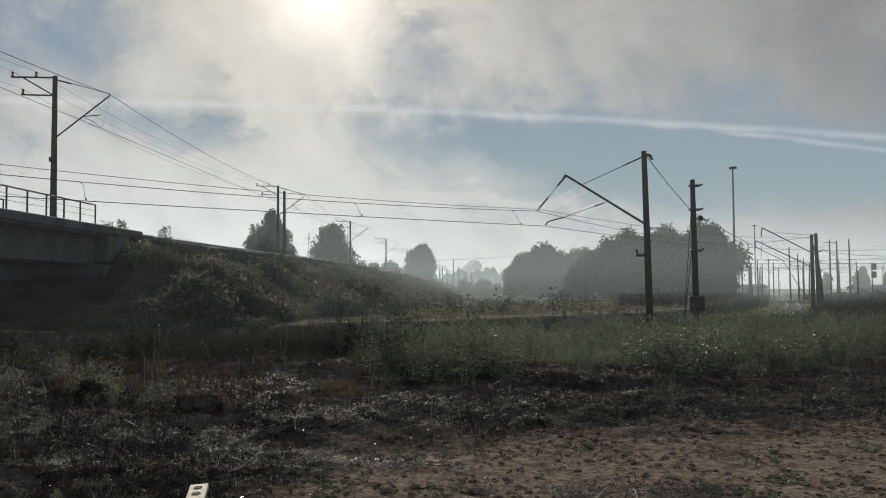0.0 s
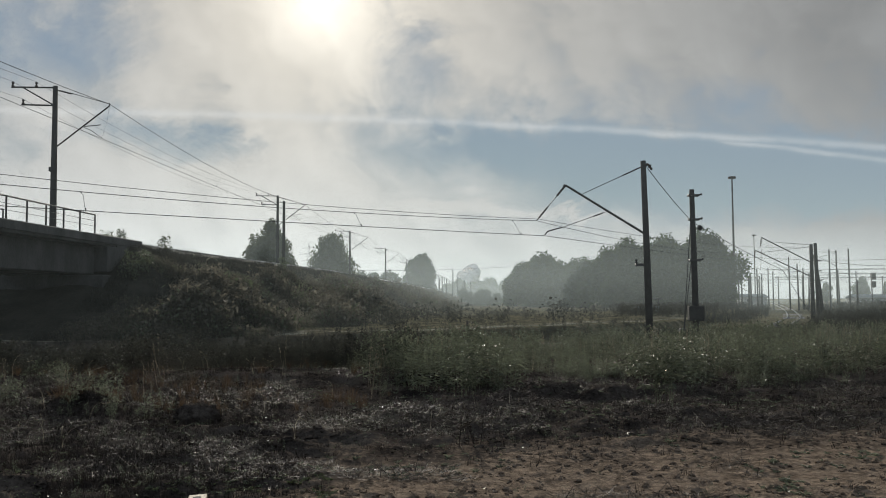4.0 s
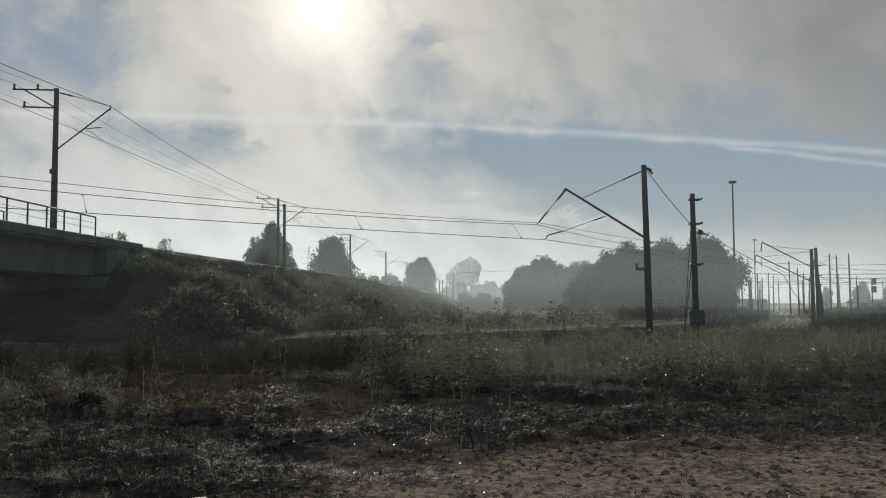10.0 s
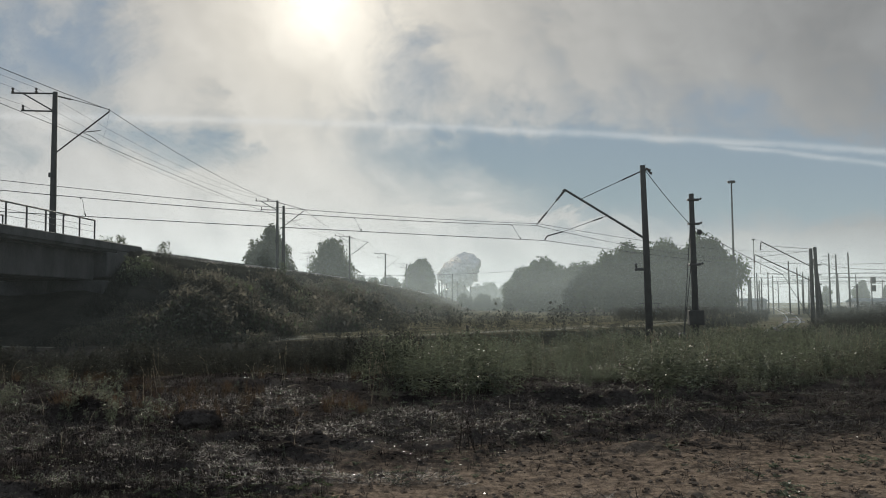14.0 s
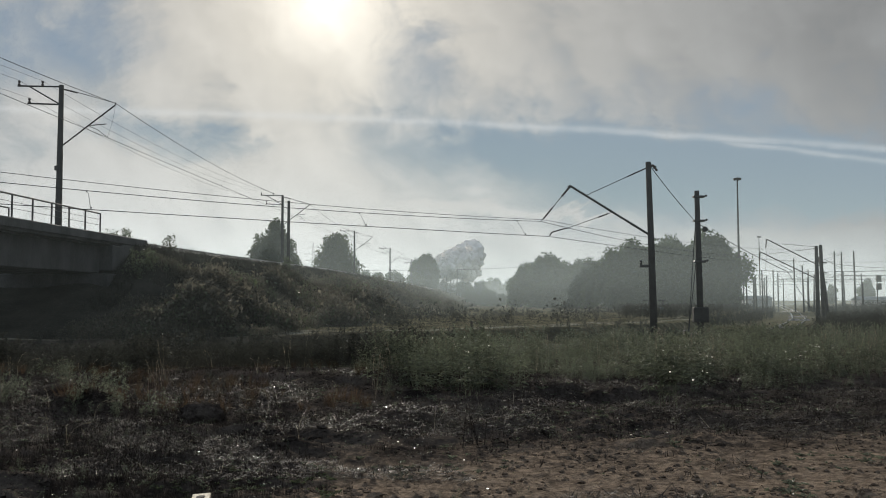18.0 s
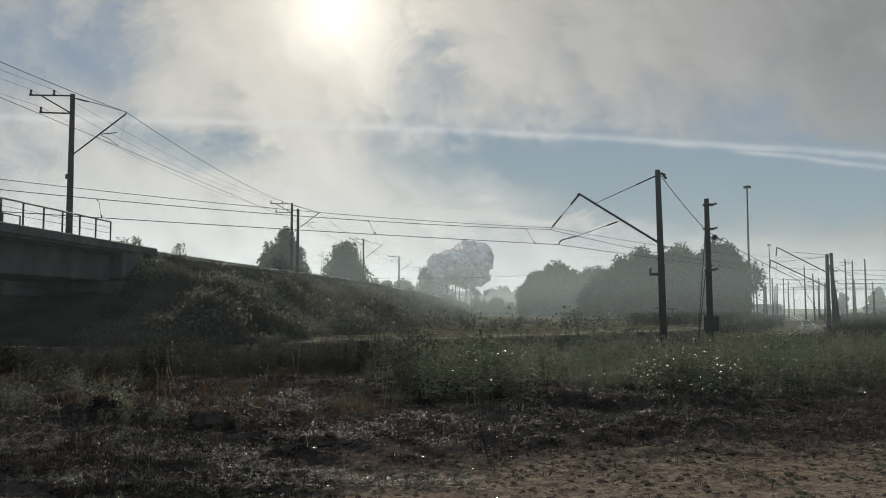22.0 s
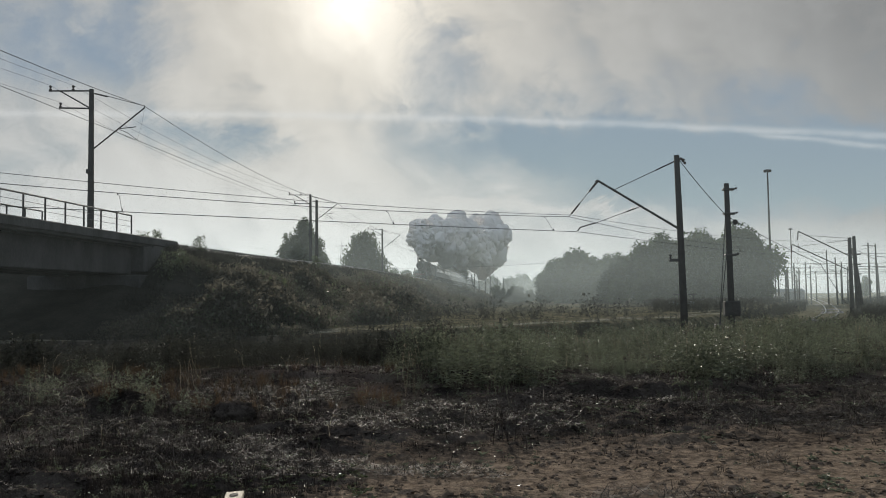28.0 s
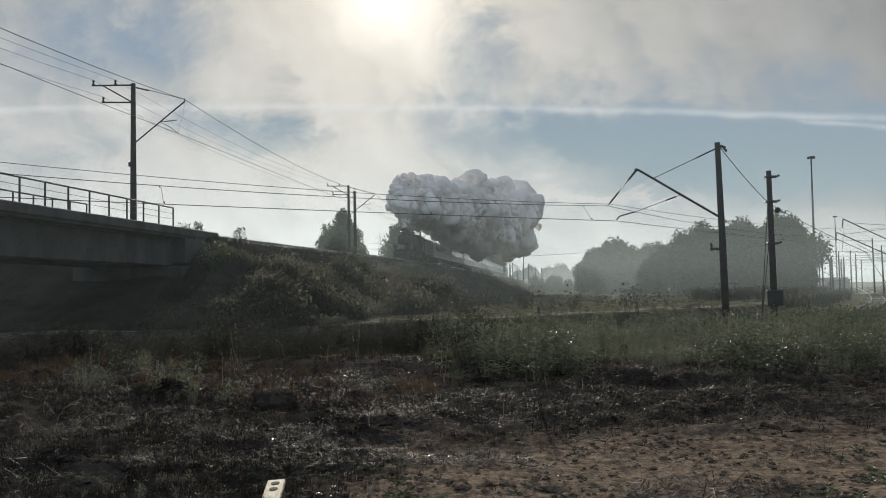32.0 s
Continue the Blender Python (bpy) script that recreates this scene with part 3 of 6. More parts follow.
def build_tracks():
    ys = np.concatenate([np.arange(-300, 0, 50.0), np.arange(0, 400, 10.0), np.arange(400, 1700, 50.0)])
    main = np.stack([main_x(ys), ys], 1)
    bed = [(-2.8, -0.45), (2.8, -0.45), (1.7, 0.12), (-1.7, 0.12)]
    sweep("ballast_bed_main", main, rail_z(ys) - 0.38, bed, BALLAST, "grey crushed-stone ballast along the embankment", "ballast")
    for x in (-0.78, 0.78):
        sweep("rail_main", main, rail_z(ys) - 0.175, rail_profile(x), RAILHEAD, "steel rail worn bright on top", "rail")
    sweep("ballast_bed_low", LOW, LOW_Z - 0.42, [(-3.4, -0.4), (3.4, -0.4), (1.9, 0.14), (-1.9, 0.14)], BALLAST, "weedy grey ballast of the lower line", "ballast")
    for x in (-0.78, 0.78):
        sweep("rail_low", LOW, LOW_Z - 0.175, rail_profile(x), RAILHEAD, "curving steel rail worn bright on top", "rail")
    bm = bmesh.new()
    box(bm, -1.35, 1.35, -0.13, 0.13, -0.2, 0.0, 0.02)
    me = bpy.data.meshes.new("sleeper")
    bm.to_mesh(me)
    bm.free()
    me.materials.append(WOODTIE)
    # sleepers of both lines where they can be told apart
    seg = np.linalg.norm(np.diff(LOW, axis=0), axis=1)
    s = np.concatenate([[0], np.cumsum(seg)])
    holder = bpy.data.objects["ballast_bed_low"]
    for q in np.arange(s[0] + 60, s[0] + 230, 0.9):
        x, y = np.interp(q, s, LOW[:, 0]), np.interp(q, s, LOW[:, 1])
        x2, y2 = np.interp(q + 0.3, s, LOW[:, 0]), np.interp(q + 0.3, s, LOW[:, 1])
        part_of("sleeper", me, holder, at=pose(x, y, LOW_Z - 0.185, 0, 0, math.degrees(math.atan2(y2 - y, x2 - x)) - 90))


# ---- the bridge ----
def build_bridge():
    b = thing("railway_bridge", "grey concrete railway overbridge with weathered abutment", "bridge", at=pose(float(main_x(30)), 30, 0, 0, 0, MAIN_TURN))
    # local x across, y along; the deck reaches from the camera's side of the lower line to the abutment
    bm = bmesh.new()
    box(bm, -3.0, 3.0, -26, 22.5, RAIL_Z - 0.75, RAIL_Z - 0.32, 0.03)
    part("deck_slab", bm, CONCRETE, b)
    for x in (-2.95, 2.95):
        bm = bmesh.new()
        box(bm, x - 0.18, x + 0.18, -26, 24.5, RAIL_Z - 0.62, RAIL_Z - 0.17, 0.04)
        part("edge_beam", bm, CONCRETE, b)
    for x in (-1.9, 0.0, 1.9):
        bm = bmesh.new()
        box(bm, x - 0.45, x + 0.45, -26, 19.6, RAIL_Z - 2.35, RAIL_Z - 0.75, 0.05)
        part("girder", bm, CONCRETE, b)
    for y0, y1 in ((19.2, 21.0), (-27, -25)):
        bm = bmesh.new()
        box(bm, -3.1, 3.1, y0 + 0.45, y1, RAIL_Z - 2.2, RAIL_Z - 0.76, 0.05)
        box(bm, -3.3, 3.3, y0 - 0.6, y1 + 0.3, RAIL_Z - 3.2, RAIL_Z - 2.4, 0.05)
        box(bm, -3.0, 3.0, y0, y1, -1.5, RAIL_Z - 3.2, 0.05)
        part("abutment", bm, CONCRETE, b, "stained concrete abutment with a stepped bearing shelf")
    for s in (-1, 1):
        bm = bmesh.new()
        v = [bm.verts.new(p) for p in ((s * 2.7, 20.9, -1), (s * 2.7, 20.9, RAIL_Z - 0.65), (s * 2.7, 26.5, RAIL_Z - 0.65), (s * 2.7, 26.5, RAIL_Z - 1.4), (s * 2.7, 22.5, -1))]
        f = bm.faces.new(v)
        r = bmesh.ops.extrude_face_region(bm, geom=[f])
        bmesh.ops.translate(bm, verts=[q for q in r["geom"] if isinstance(q, bmesh.types.BMVert)], vec=(s * 0.4, 0, 0))
        bmesh.ops.recalc_face_normals(bm, faces=bm.faces)
        part("wing_wall", bm, CONCRETE, b)
    # handrails of angle steel
    for s, y0, y1, top in ((1, -26, 18.3, 1.05), (-1, -26, 19.5, 1.55)):
        rail = part("railing", tubes(([(s * 2.95, y0, RAIL_Z - 0.17 + top), (s * 2.95, y1, RAIL_Z - 0.17 + top)], 0.045), ([(s * 2.95, y0, RAIL_Z - 0.17 + 0.42), (s * 2.95, y1, RAIL_Z - 0.17 + 0.42)], 0.012), ([(s * 2.95, y0, RAIL_Z - 0.17 + 0.72), (s * 2.95, y1, RAIL_Z - 0.17 + 0.72)], 0.012), sides=6), STEEL, b, "dark angle-steel handrail")
        bm = bmesh.new()
        box(bm, -0.035, 0.035, -0.035, 0.035, 0, top, 0.008)
        me = bpy.data.meshes.new("railing_post")
        bm.to_mesh(me)
        bm.free()
        me.materials.append(STEEL)
        n = int((y1 - y0) / 1.75)
        for k in range(n + 1):
            part_of("railing_post", me, rail, at=pose(s * 2.95, y1 - k * (y1 - y0) / n, RAIL_Z - 0.172))


build_ground()
build_bank()
build_tracks()
build_bridge()


# ---- poles, brackets and wires ----
def insulator(bm, p, d, n=4, r=0.09, length=0.5):
    p, d = Vector(p), Vector(d).normalized()
    pts, rad = [], []
    for k in range(n * 2 + 1):
        pts.append(p + d * length * k / (n * 2))
        rad.append(r if k % 2 else r * 0.4)
    tube(bm, pts, rad, 8)


def mast_main(h=9.9):
    """A mast of the main line: the track is at local +x, 3 m off; z = 0 at rail level."""
    t = thing("overhead_line_mast", "grey concrete overhead line mast with steel cantilever", "mast", "masts along the embankment")
    part("pole", tubes(([(0, 0, -3.2), (0, 0, 0), (0, 0, h)], [0.24, 0.22, 0.15]), sides=12), POLE, t, smooth=True)
    arm = part("cantilever", tubes(([(0.15, 0, 6.0), (3.55, 0, 8.55)], 0.05), ([(3.55, 0, 8.55), (3.55, 0, 8.75)], 0.03)), STEEL, t, "dark steel inclined tube")
    part("stay_rod", tubes(([(0.1, 0, h - 0.25), (1.3, 0, h - 0.55), (3.5, 0, 8.7)], 0.022), sides=6), STEEL, t)
    bm = bmesh.new()
    insulator(bm, (0.2, 0, h - 0.28), (1.1, 0, -0.3), 5, 0.07, 0.9)
    part("stay_insulator", bm, INSUL, t)
    part("registration_arm", tubes(([(1.75, 0, 7.25), (3.0, 0, 7.35)], 0.03), ([(1.9, 0, 7.2), (2.4, 0, 7.0), (3.0, 0, 6.55)], 0.022), sides=6), STEEL, arm)
    br = part("bracket", tubes(([(0, 0, h - 0.1), (-2.9, 0, h)], 0.055), ([(-0.1, 0, h - 1.25), (-2.2, 0, h - 1.15)], 0.055), ([(-0.15, 0, h - 1.2), (-2.1, 0, h - 0.06)], 0.05), sides=6), STEEL, t, "steel feeder bracket")
    for x, z in ((-2.8, h), (-1.25, h - 0.05), (-2.1, h - 1.15)):
        bm = bmesh.new()
        insulator(bm, (x, 0, z), (0, 0, 1), 2, 0.10, 0.36)
        part("pin_insulator", bm, INSUL, br)
    bm = bmesh.new()
    box(bm, -0.3, -0.14, -0.12, 0.12, 4.4, 4.7, 0.02)
    part("clamp", bm, STEEL, t)
    return t


MAST_Y = [55.5 + 58.6 * k for k in range(14)]


def wire(name, pts, sag, r, label, group, n=10):
    """A wire over its supports, hanging by sag between them."""
    bm = bmesh.new()
    full = []
    for a, b in zip(pts, pts[1:]):
        a, b = Vector(a), Vector(b)
        for k in range(n):
            t = k / n
            p = a.lerp(b, t)
            p.z -= 4 * sag * t * (1 - t)
            full.append(p)
    full.append(Vector(pts[-1]))
    tube(bm, full, r, 5)
    ob = part(name, bm, WIRE)
    tagged(ob, label, "wire", group)
    return full, ob


def droppers(parent, upper, lower, step, r=0.012):
    for k in range(step // 2, len(upper) - 1, step):
        a, b = upper[k], lower[min(range(len(lower)), key=lambda i: (lower[i] - upper[k]).length)]
        bm = bmesh.new()
        tube(bm, [a, a.lerp(b, 0.5) + Vector((0.06, 0.05, 0)), b], r, 4)
        insulator(bm, b + Vector((0, 0, 0.02)), (0, 0, 1), 1, 0.04, 0.1)
        part("dropper", bm, WIRE, parent)


def build_main_line():
    first = mast_main()
    for k, y in enumerate(MAST_Y):
        m = pose(float(main_x(y)) - 3.05, y, RAIL_Z, 0, 0, MAIN_TURN)
        if k == 0:
            first.matrix_basis = m
        else:
            copy_thing(first, m)
    # a second bare pole beside the second mast
    t = thing("bare_pole", "grey concrete pole beside a line mast", "pole", at=pose(float(main_x(114.6)) - 2.35, 114.6, RAIL_Z))
    part("pole", tubes(([(0, 0, -3.0), (0, 0, 9.2)], [0.25, 0.17]), sides=12), POLE, t, smooth=True)
    pts = lambda dx, dz: [(float(main_x(y)) - 3.05 + dx, y, RAIL_Z + dz) for y in [-3.0] + MAST_Y]
    up, ob = wire("catenary_wire", pts(3.5, 8.7), 1.0, 0.018, "dark catenary wire along the embankment", "wires over the main line")
    low, _ = wire("contact_wire", pts(3.0, 6.5), 0.05, 0.016, "dark contact wire along the embankment", "wires over the main line")
    droppers(ob, up[:20], low[:20], 4, 0.006)
    for dx, dz in ((-2.8, 10.25), (-1.25, 10.2), (-2.1, 9.1)):
        wire("feeder_wire", pts(dx, dz), 0.9, 0.009, "thin feeder wire on pin insulators", "wires over the main line")


# ---- the lower line ----
def low_pole(name, label, x, y, h, z0, lean=(0, 0), r=(0.24, 0.16), group=""):
    t = thing(name, label, "pole", group, at=pose(x, y, z0))
    part("pole", tubes(([(0, 0, -1.5), (lean[0] * 0.5, lean[1] * 0.5, h * 0.5), (lean[0], lean[1], h)], [r[0], (r[0] + r[1]) / 2, r[1]]), sides=12), POLE, t, smooth=True)
    return t


def gz(x, y):
    return float(ground_z(np.array([x]), np.array([y]), False)[0])


WIRE_Z = 5.05
ARM_TIP = Vector((7.15, 50.6, 8.22))
HANG = Vector((5.42, 50.4, 6.15))


def build_low_line():
    # the cantilever pole
    t = low_pole("cantilever_pole", "weathered concrete pole with a long steel cantilever", 11.27, 48.0, 9.75, -0.55, (-0.20, 0.0), (0.215, 0.15))
    base = Vector((11.27, 48.0, -0.55))
    loc = lambda p: Vector(p) - base
    foot = Vector((11.16, 48.1, 5.15))
    arm = part("cantilever", tubes(([loc(foot), loc(ARM_TIP)], 0.065), ([loc(ARM_TIP), loc(ARM_TIP + Vector((-0.12, 0, -0.1)))], 0.09)), STEEL, t, "long inclined steel tube")
    top = Vector((11.15, 48.0, 8.95))
    mid = foot.lerp(ARM_TIP, 0.80)
    part("stay_rod", tubes(([loc(top), loc(top.lerp(mid, 0.34))], 0.04), ([loc(top.lerp(mid, 0.34)), loc(mid)], 0.02), sides=6), STEEL, t)
    bm = bmesh.new()
    d = HANG - ARM_TIP
    tube(bm, [loc(ARM_TIP), loc(HANG)], 0.02, 6)
    insulator(bm, loc(ARM_TIP + d * 0.06), d, 4, 0.085, d.length * 0.24)
    insulator(bm, loc(ARM_TIP + d * 0.62), d, 5, 0.07, d.length * 0.3)
    part("hanger_string", bm, INSUL, arm, "brown insulator string")
    p0, p1 = foot.lerp(ARM_TIP, 0.46), Vector((6.9, 50.3, 5.75))
    bm = tubes(([loc(p0), loc(p1)], 0.018), ([loc(p1), loc((6.6, 50.2, 5.68)), loc((6.0, 50.0, 5.5)), loc((5.85, 49.9, 5.3))], 0.04), sides=6)
    insulator(bm, loc(p0.lerp(p1, 0.1)), p1 - p0, 4, 0.06, 0.6)
    part("registration_arm", bm, STEEL, arm)
    bm = bmesh.new()
    box(bm, -0.75, 0.0, -0.06, 0.06, 3.95, 4.1, 0.02)
    insulator(bm, (-0.68, 0, 4.1), (0, 0, 1), 2, 0.08, 0.25)
    part("small_bracket", bm, STEEL, t)
    bm = bmesh.new()
    insulator(bm, (0.0, 0.0, 9.6), (0.6, 0.5, -0.5), 3, 0.09, 0.55)
    tube(bm, [(-0.1, 0, 9.55), (0.25, 0.1, 9.5)], 0.06, 6)
    part("anchor_insulator", bm, INSUL, t)
    # the anchor pole with its guys
    t = low_pole("anchor_pole", "weathered concrete anchor pole with guy ropes", 16.66, 58.0, 9.6, -0.75, (-0.1, 0), (0.235, 0.165))
    for z in (9.2, 7.6, 4.9):
        bm = bmesh.new()
        box(bm, -0.36, 0.36, -0.2, 0.2, z - 0.07, z + 0.07, 0.02)
        insulator(bm, (0.3, 0, z), (0.3, 0, 0.1), 2, 0.09, 0.3)
        part("clamp", bm, STEEL, t)
    bm = bmesh.new()
    box(bm, -0.5, 0.5, -0.28, 0.28, 0.9, 1.9, 0.06)
    part("counterweight", bm, POLE, t, "stack of grey tension weights")
    part("lamp_drum", lathe(bmesh.new(), [(0.17, 0), (0.2, 0.1), (0.17, 0.2)], (0.42, 0, 7.05), "y", 10), STEEL, t)
    for x1, z1 in ((-0.1, 9.0), (-0.05, 6.0)):
        part("guy_rope", tubes(([(-1.95, -4.0, 0.0), (-0.1, 0, z1)], 0.025), sides=5), WIRE, t)
    bm = bmesh.new()
    box(bm, -2.2, -1.75, -4.2, -3.8, -0.5, 0.55, 0.05)
    part("guy_anchor", bm, CONCRETE, t)
    # a group of three poles at the curve
    for x, y, h, lean in ((44.95, 107.0, 9.3, (0, 0)), (46.3, 108.5, 9.6, (-0.2, 0)), (49.3, 114.0, 8.4, (-1.0, 0.0))):
        q = low_pole("curve_pole", "dark weathered pole of a close group at the curve", x, y, h, gz(x, y) - 0.2, lean, (0.28, 0.2), "poles at the curve")
        if h != 8.4:
            dz = 0 if h == 9.3 else 1.2
            part("cantilever", tubes(([(0, 0, h - 4.0 + dz), (-6.3, 1.5, h - 0.6 + dz * 1.2)], 0.07), sides=6), STEEL, q)
            part("stay_rod", tubes(([(0, 0, h - 0.3), (-5.6, 1.3, h - 0.9 + dz)], 0.025), sides=5), STEEL, q)
            bm = bmesh.new()
            insulator(bm, (-6.3, 1.5, h - 0.7 + dz * 1.2), (-0.1, 0, -1), 4, 0.1, 1.0)
            tube(bm, [(-6.3, 1.5, h - 0.7), (-6.5, 1.5, h - 3.2)], 0.025, 5)
            part("hanger_string", bm, INSUL, q)
        else:
            for z in (7.5, 6.2, 5.0, 3.4):
                bm = bmesh.new()
                box(bm, -1.2, -0.1, -0.08, 0.08, z, z + 0.14, 0.02)
                part("step_bracket", bm, STEEL, q)
    # wires
    left = Vector((-33.0, 19.5, 0))
    far = Vector((38.3, 108.0, 0))
    up, ob = wire("catenary_wire", [left + Vector((0, 0, 7.1)), HANG, far + Vector((0, 0, 7.2))], 0.65, 0.015, "dark catenary wire over the lower line", "wires over the lower line", 24)
    lo, _ = wire("contact_wire", [left + Vector((0, 0, 5.38)), Vector((5.85, 49.9, 5.24)), far + Vector((0, 0, 6.1))], 0.10, 0.016, "dark contact wire over the lower line", "wires over the lower line", 24)
    for q in (0.25, 0.487, 0.747, 0.96, 1.28, 1.6):
        a, b = [line[int(h * 24)].lerp(line[int(h * 24) + 1], h * 24 % 1) for line, h in ((up, q), (lo, q + 0.002))]
        bm = bmesh.new()
        tube(bm, [a, a.lerp(b, 0.15) + Vector((0.05, 0.04, 0)), a.lerp(b, 0.85), b], 0.010, 4)
        insulator(bm, b + Vector((0, 0, 0.02)), (0, 0, 1), 1, 0.035, 0.10)
        insulator(bm, a.lerp(b, 0.1), (0, 0, 1), 1, 0.03, 0.08)
        part("dropper", bm, WIRE, ob)
    wire("feeder_wire", [left + Vector((0.6, -0.5, 7.65)), HANG + Vector((0.1, 0, 0.1)), Vector((46, 108.5, 8.0))], 0.7, 0.012, "thin feeder wire over the lower line", "wires over the lower line", 20)
    wire("anchor_wire", [(11.2, 48.1, 9.0), (16.55, 58.0, 6.7), (24.0, 62.0, 3.6), (33.0, 78.0, -0.4)], 0.12, 0.022, "anchor wire slanting to the ground past two poles", "wires over the lower line")
    wire("cross_wire", [(-22.0, 230.0, 9.6), (44.0, 150.0, 9.4), (90, 160, 9.0)], 0.9, 0.03, "thin dark wire crossing in the distance", "wires over the lower line")


# x, y of pole foot, height: poles of the far yard
YARD = [(66, 205, 7.0), (72, 214, 8.0), (68, 190, 9.0), (80, 216, 10.0), (75, 190, 11.5), (72, 178, 9.5), (70.5, 160, 11.3), (74, 165, 11.3), (75, 162, 11.3), (83, 176, 5.5), (112, 215, 8.5),
        (124, 228, 8.0), (127, 229, 7.5), (102, 160, 8.6), (103, 157, 9.0), (104, 150, 9.8), (128, 165, 6.2), (132, 168, 8.5), (90, 250, 9), (100, 262, 9), (118, 280, 9), (84, 240, 8.5), (132, 300, 9), (108, 300, 9), (150, 300, 9), (64, 184, 6.5), (66, 188, 7.5), (68, 200, 8.5), (71, 196, 8), (77, 205, 9), (79, 190, 8), (82, 200, 9.5), (86, 210, 8), (92, 205, 8.5),
        (97, 215, 9), (106, 225, 8.5), (116, 205, 8), (120, 215, 7.5), (138, 250, 8)]


def build_yard():
    for k, (x, y, h) in enumerate(YARD):
        z = gz(x, y)
        t = low_pole("yard_pole", "thin dark pole of the misty railway yard", x, y, h, z, (rng.normal() * 0.12, 0), (0.19, 0.12), "poles of the yard")
        if k % 3 == 0:
            part("cross_arm", tubes(([(-1.1, 0, h - 0.5), (1.1, 0, h - 0.5)], 0.05), sides=6), STEEL, t)
        elif k % 3 == 1:
            part("cantilever", tubes(([(0, 0, h - 3.0), (-3.3, 0, h - 1.2)], 0.05), ([(0, 0, h - 0.4), (-3.0, 0, h - 1.2)], 0.03), sides=6), STEEL, t)
    for x0, x1, y, z in ((60, 128, 190, 8.5), (72, 124, 215, 8.0), (70.5, 104, 160, 8.2), (66, 150, 250, 8.5), (70, 170, 300, 8.5), (60, 118, 160, 6.8)):
        wire("span_wire", [(x0, y, z), ((x0 + x1) / 2, y + 1, z - 0.5), (x1, y, z)], 0.5, 0.035, "thin span wire across the misty yard", "span wires of the yard")
        wire("span_wire", [(x0, y, z - 1.4), (x1, y, z - 1.5)], 0.1, 0.03, "thin span wire across the misty yard", "span wires of the yard")
    for x, y, h in ((63.4, 191.0, 28.5), (130.0, 366.0, 28.5)):
        t = thing("floodlight_mast", "tall slim steel floodlight mast", "mast", "floodlight masts", at=pose(x, y, gz(x, y)))
        part("pole", tubes(([(0, 0, -1), (0, 0, h)], [0.32, 0.14]), sides=10), POLE, t)
        part("crown_ring", lathe(bmesh.new(), [(0.2, h - 0.5), (0.6, h - 0.25), (0.6, h - 0.1), (0.2, h)], sides=12), STEEL, t)
        for a in range(6):
            bm = bmesh.new()
            c, s = 0.62 * math.cos(a * math.pi / 3), 0.62 * math.sin(a * math.pi / 3)
            box(bm, c - 0.2, c + 0.2, s - 0.2, s + 0.2, h - 0.6, h - 0.1, 0.05)
            part("floodlight", bm, STEEL, t)
    # bare poles in the field beside the embankment
    for x, y, h in ((3.3, 300, 12.2), (-0.3, 300, 9.9), (-1.1, 312, 9.6), (1.3, 315, 9.3), (5.5, 330, 10.5), (8.6, 345, 9.6), (12.0, 372, 10.0), (15.5, 400, 10.0)):
        low_pole("field_pole", "thin dark pole in the misty field", x, y, h, gz(x, y), (rng.normal() * 0.2, 0), (0.24, 0.15), "poles in the field")
    # a far transmission tower
    t = thing("lattice_tower", "thin steel lattice tower far off in the haze", "tower", at=pose(-64, 420, 0))
    lines = []
    for sx in (-1, 1):
        for sy in (-1, 1):
            lines.append(([(sx * 2.4, sy * 2.4, -1), (sx * 0.5, sy * 0.5, 22), (sx * 0.15, sy * 0.15, 29.5)], 0.045))
    for k in range(8):
        z0, z1 = k * 2.75, (k + 1) * 2.75
        w0, w1 = 2.4 - 1.9 * z0 / 22, 2.4 - 1.9 * z1 / 22
        for sy in (-1, 1):
            lines.append(([(-w0, sy * w0, z0), (w1, sy * w1, z1)], 0.022))
            lines.append(([(w0, sy * w0, z0), (-w1, sy * w1, z1)], 0.022))
    part("legs", tubes(*lines, sides=4), STEEL, t)
    for z, w in ((21.0, 3.6), (24.0, 4.6), (27.0, 3.2)):
        part("cross_arm", tubes(([(-w, 0, z), (0, 0, z + 0.7), (w, 0, z)], 0.04), ([(-w, 0, z), (w, 0, z)], 0.035), sides=4), STEEL, t)
    # signal and pale low buildings
    t = thing("railway_signal", "dark colour-light signal on a post", "signal", at=pose(80.5, 165, gz(80, 165)))
    part("post", tubes(([(0, 0, -0.5), (0, 0, 6.3)], 0.1)), STEEL, t)
    for z in (4.4, 5.9):
        bm = bmesh.new()
        box(bm, -0.1, 0.75, -0.3, 0.3, z - 0.6, z + 0.6, 0.08)
        part("signal_head", bm, STEEL, t)
    for x, y, w, h in ((92, 262, 7, 2.2), (116, 235, 14, 1.6), (132, 240, 12, 1.6)):
        t = thing("yard_building", "low pale rendered building in the mist", "building", "buildings of the yard", at=pose(x, y, gz(x, y)))
        bm = bmesh.new()
        box(bm, -w / 2, w / 2, -3, 3, -0.5, h, 0.05)
        part("wall", bm, LIMEWALL, t)
        bm = bmesh.new()
        v = [bm.verts.new(p) for p in ((-w / 2 - 0.3, -3.4, h), (w / 2 + 0.3, -3.4, h), (w / 2 + 0.3, 3.4, h), (-w / 2 - 0.3, 3.4, h), (-w / 2 - 0.3, 0, h + 0.9), (w / 2 + 0.3, 0, h + 0.9))]
        for q in ((0, 1, 5, 4), (2, 3, 4, 5), (1, 2, 5), (3, 0, 4), (3, 2, 1, 0)):
            bm.faces.new([v[i] for i in q])
        part("roof", bm, BLUEGREY, t)
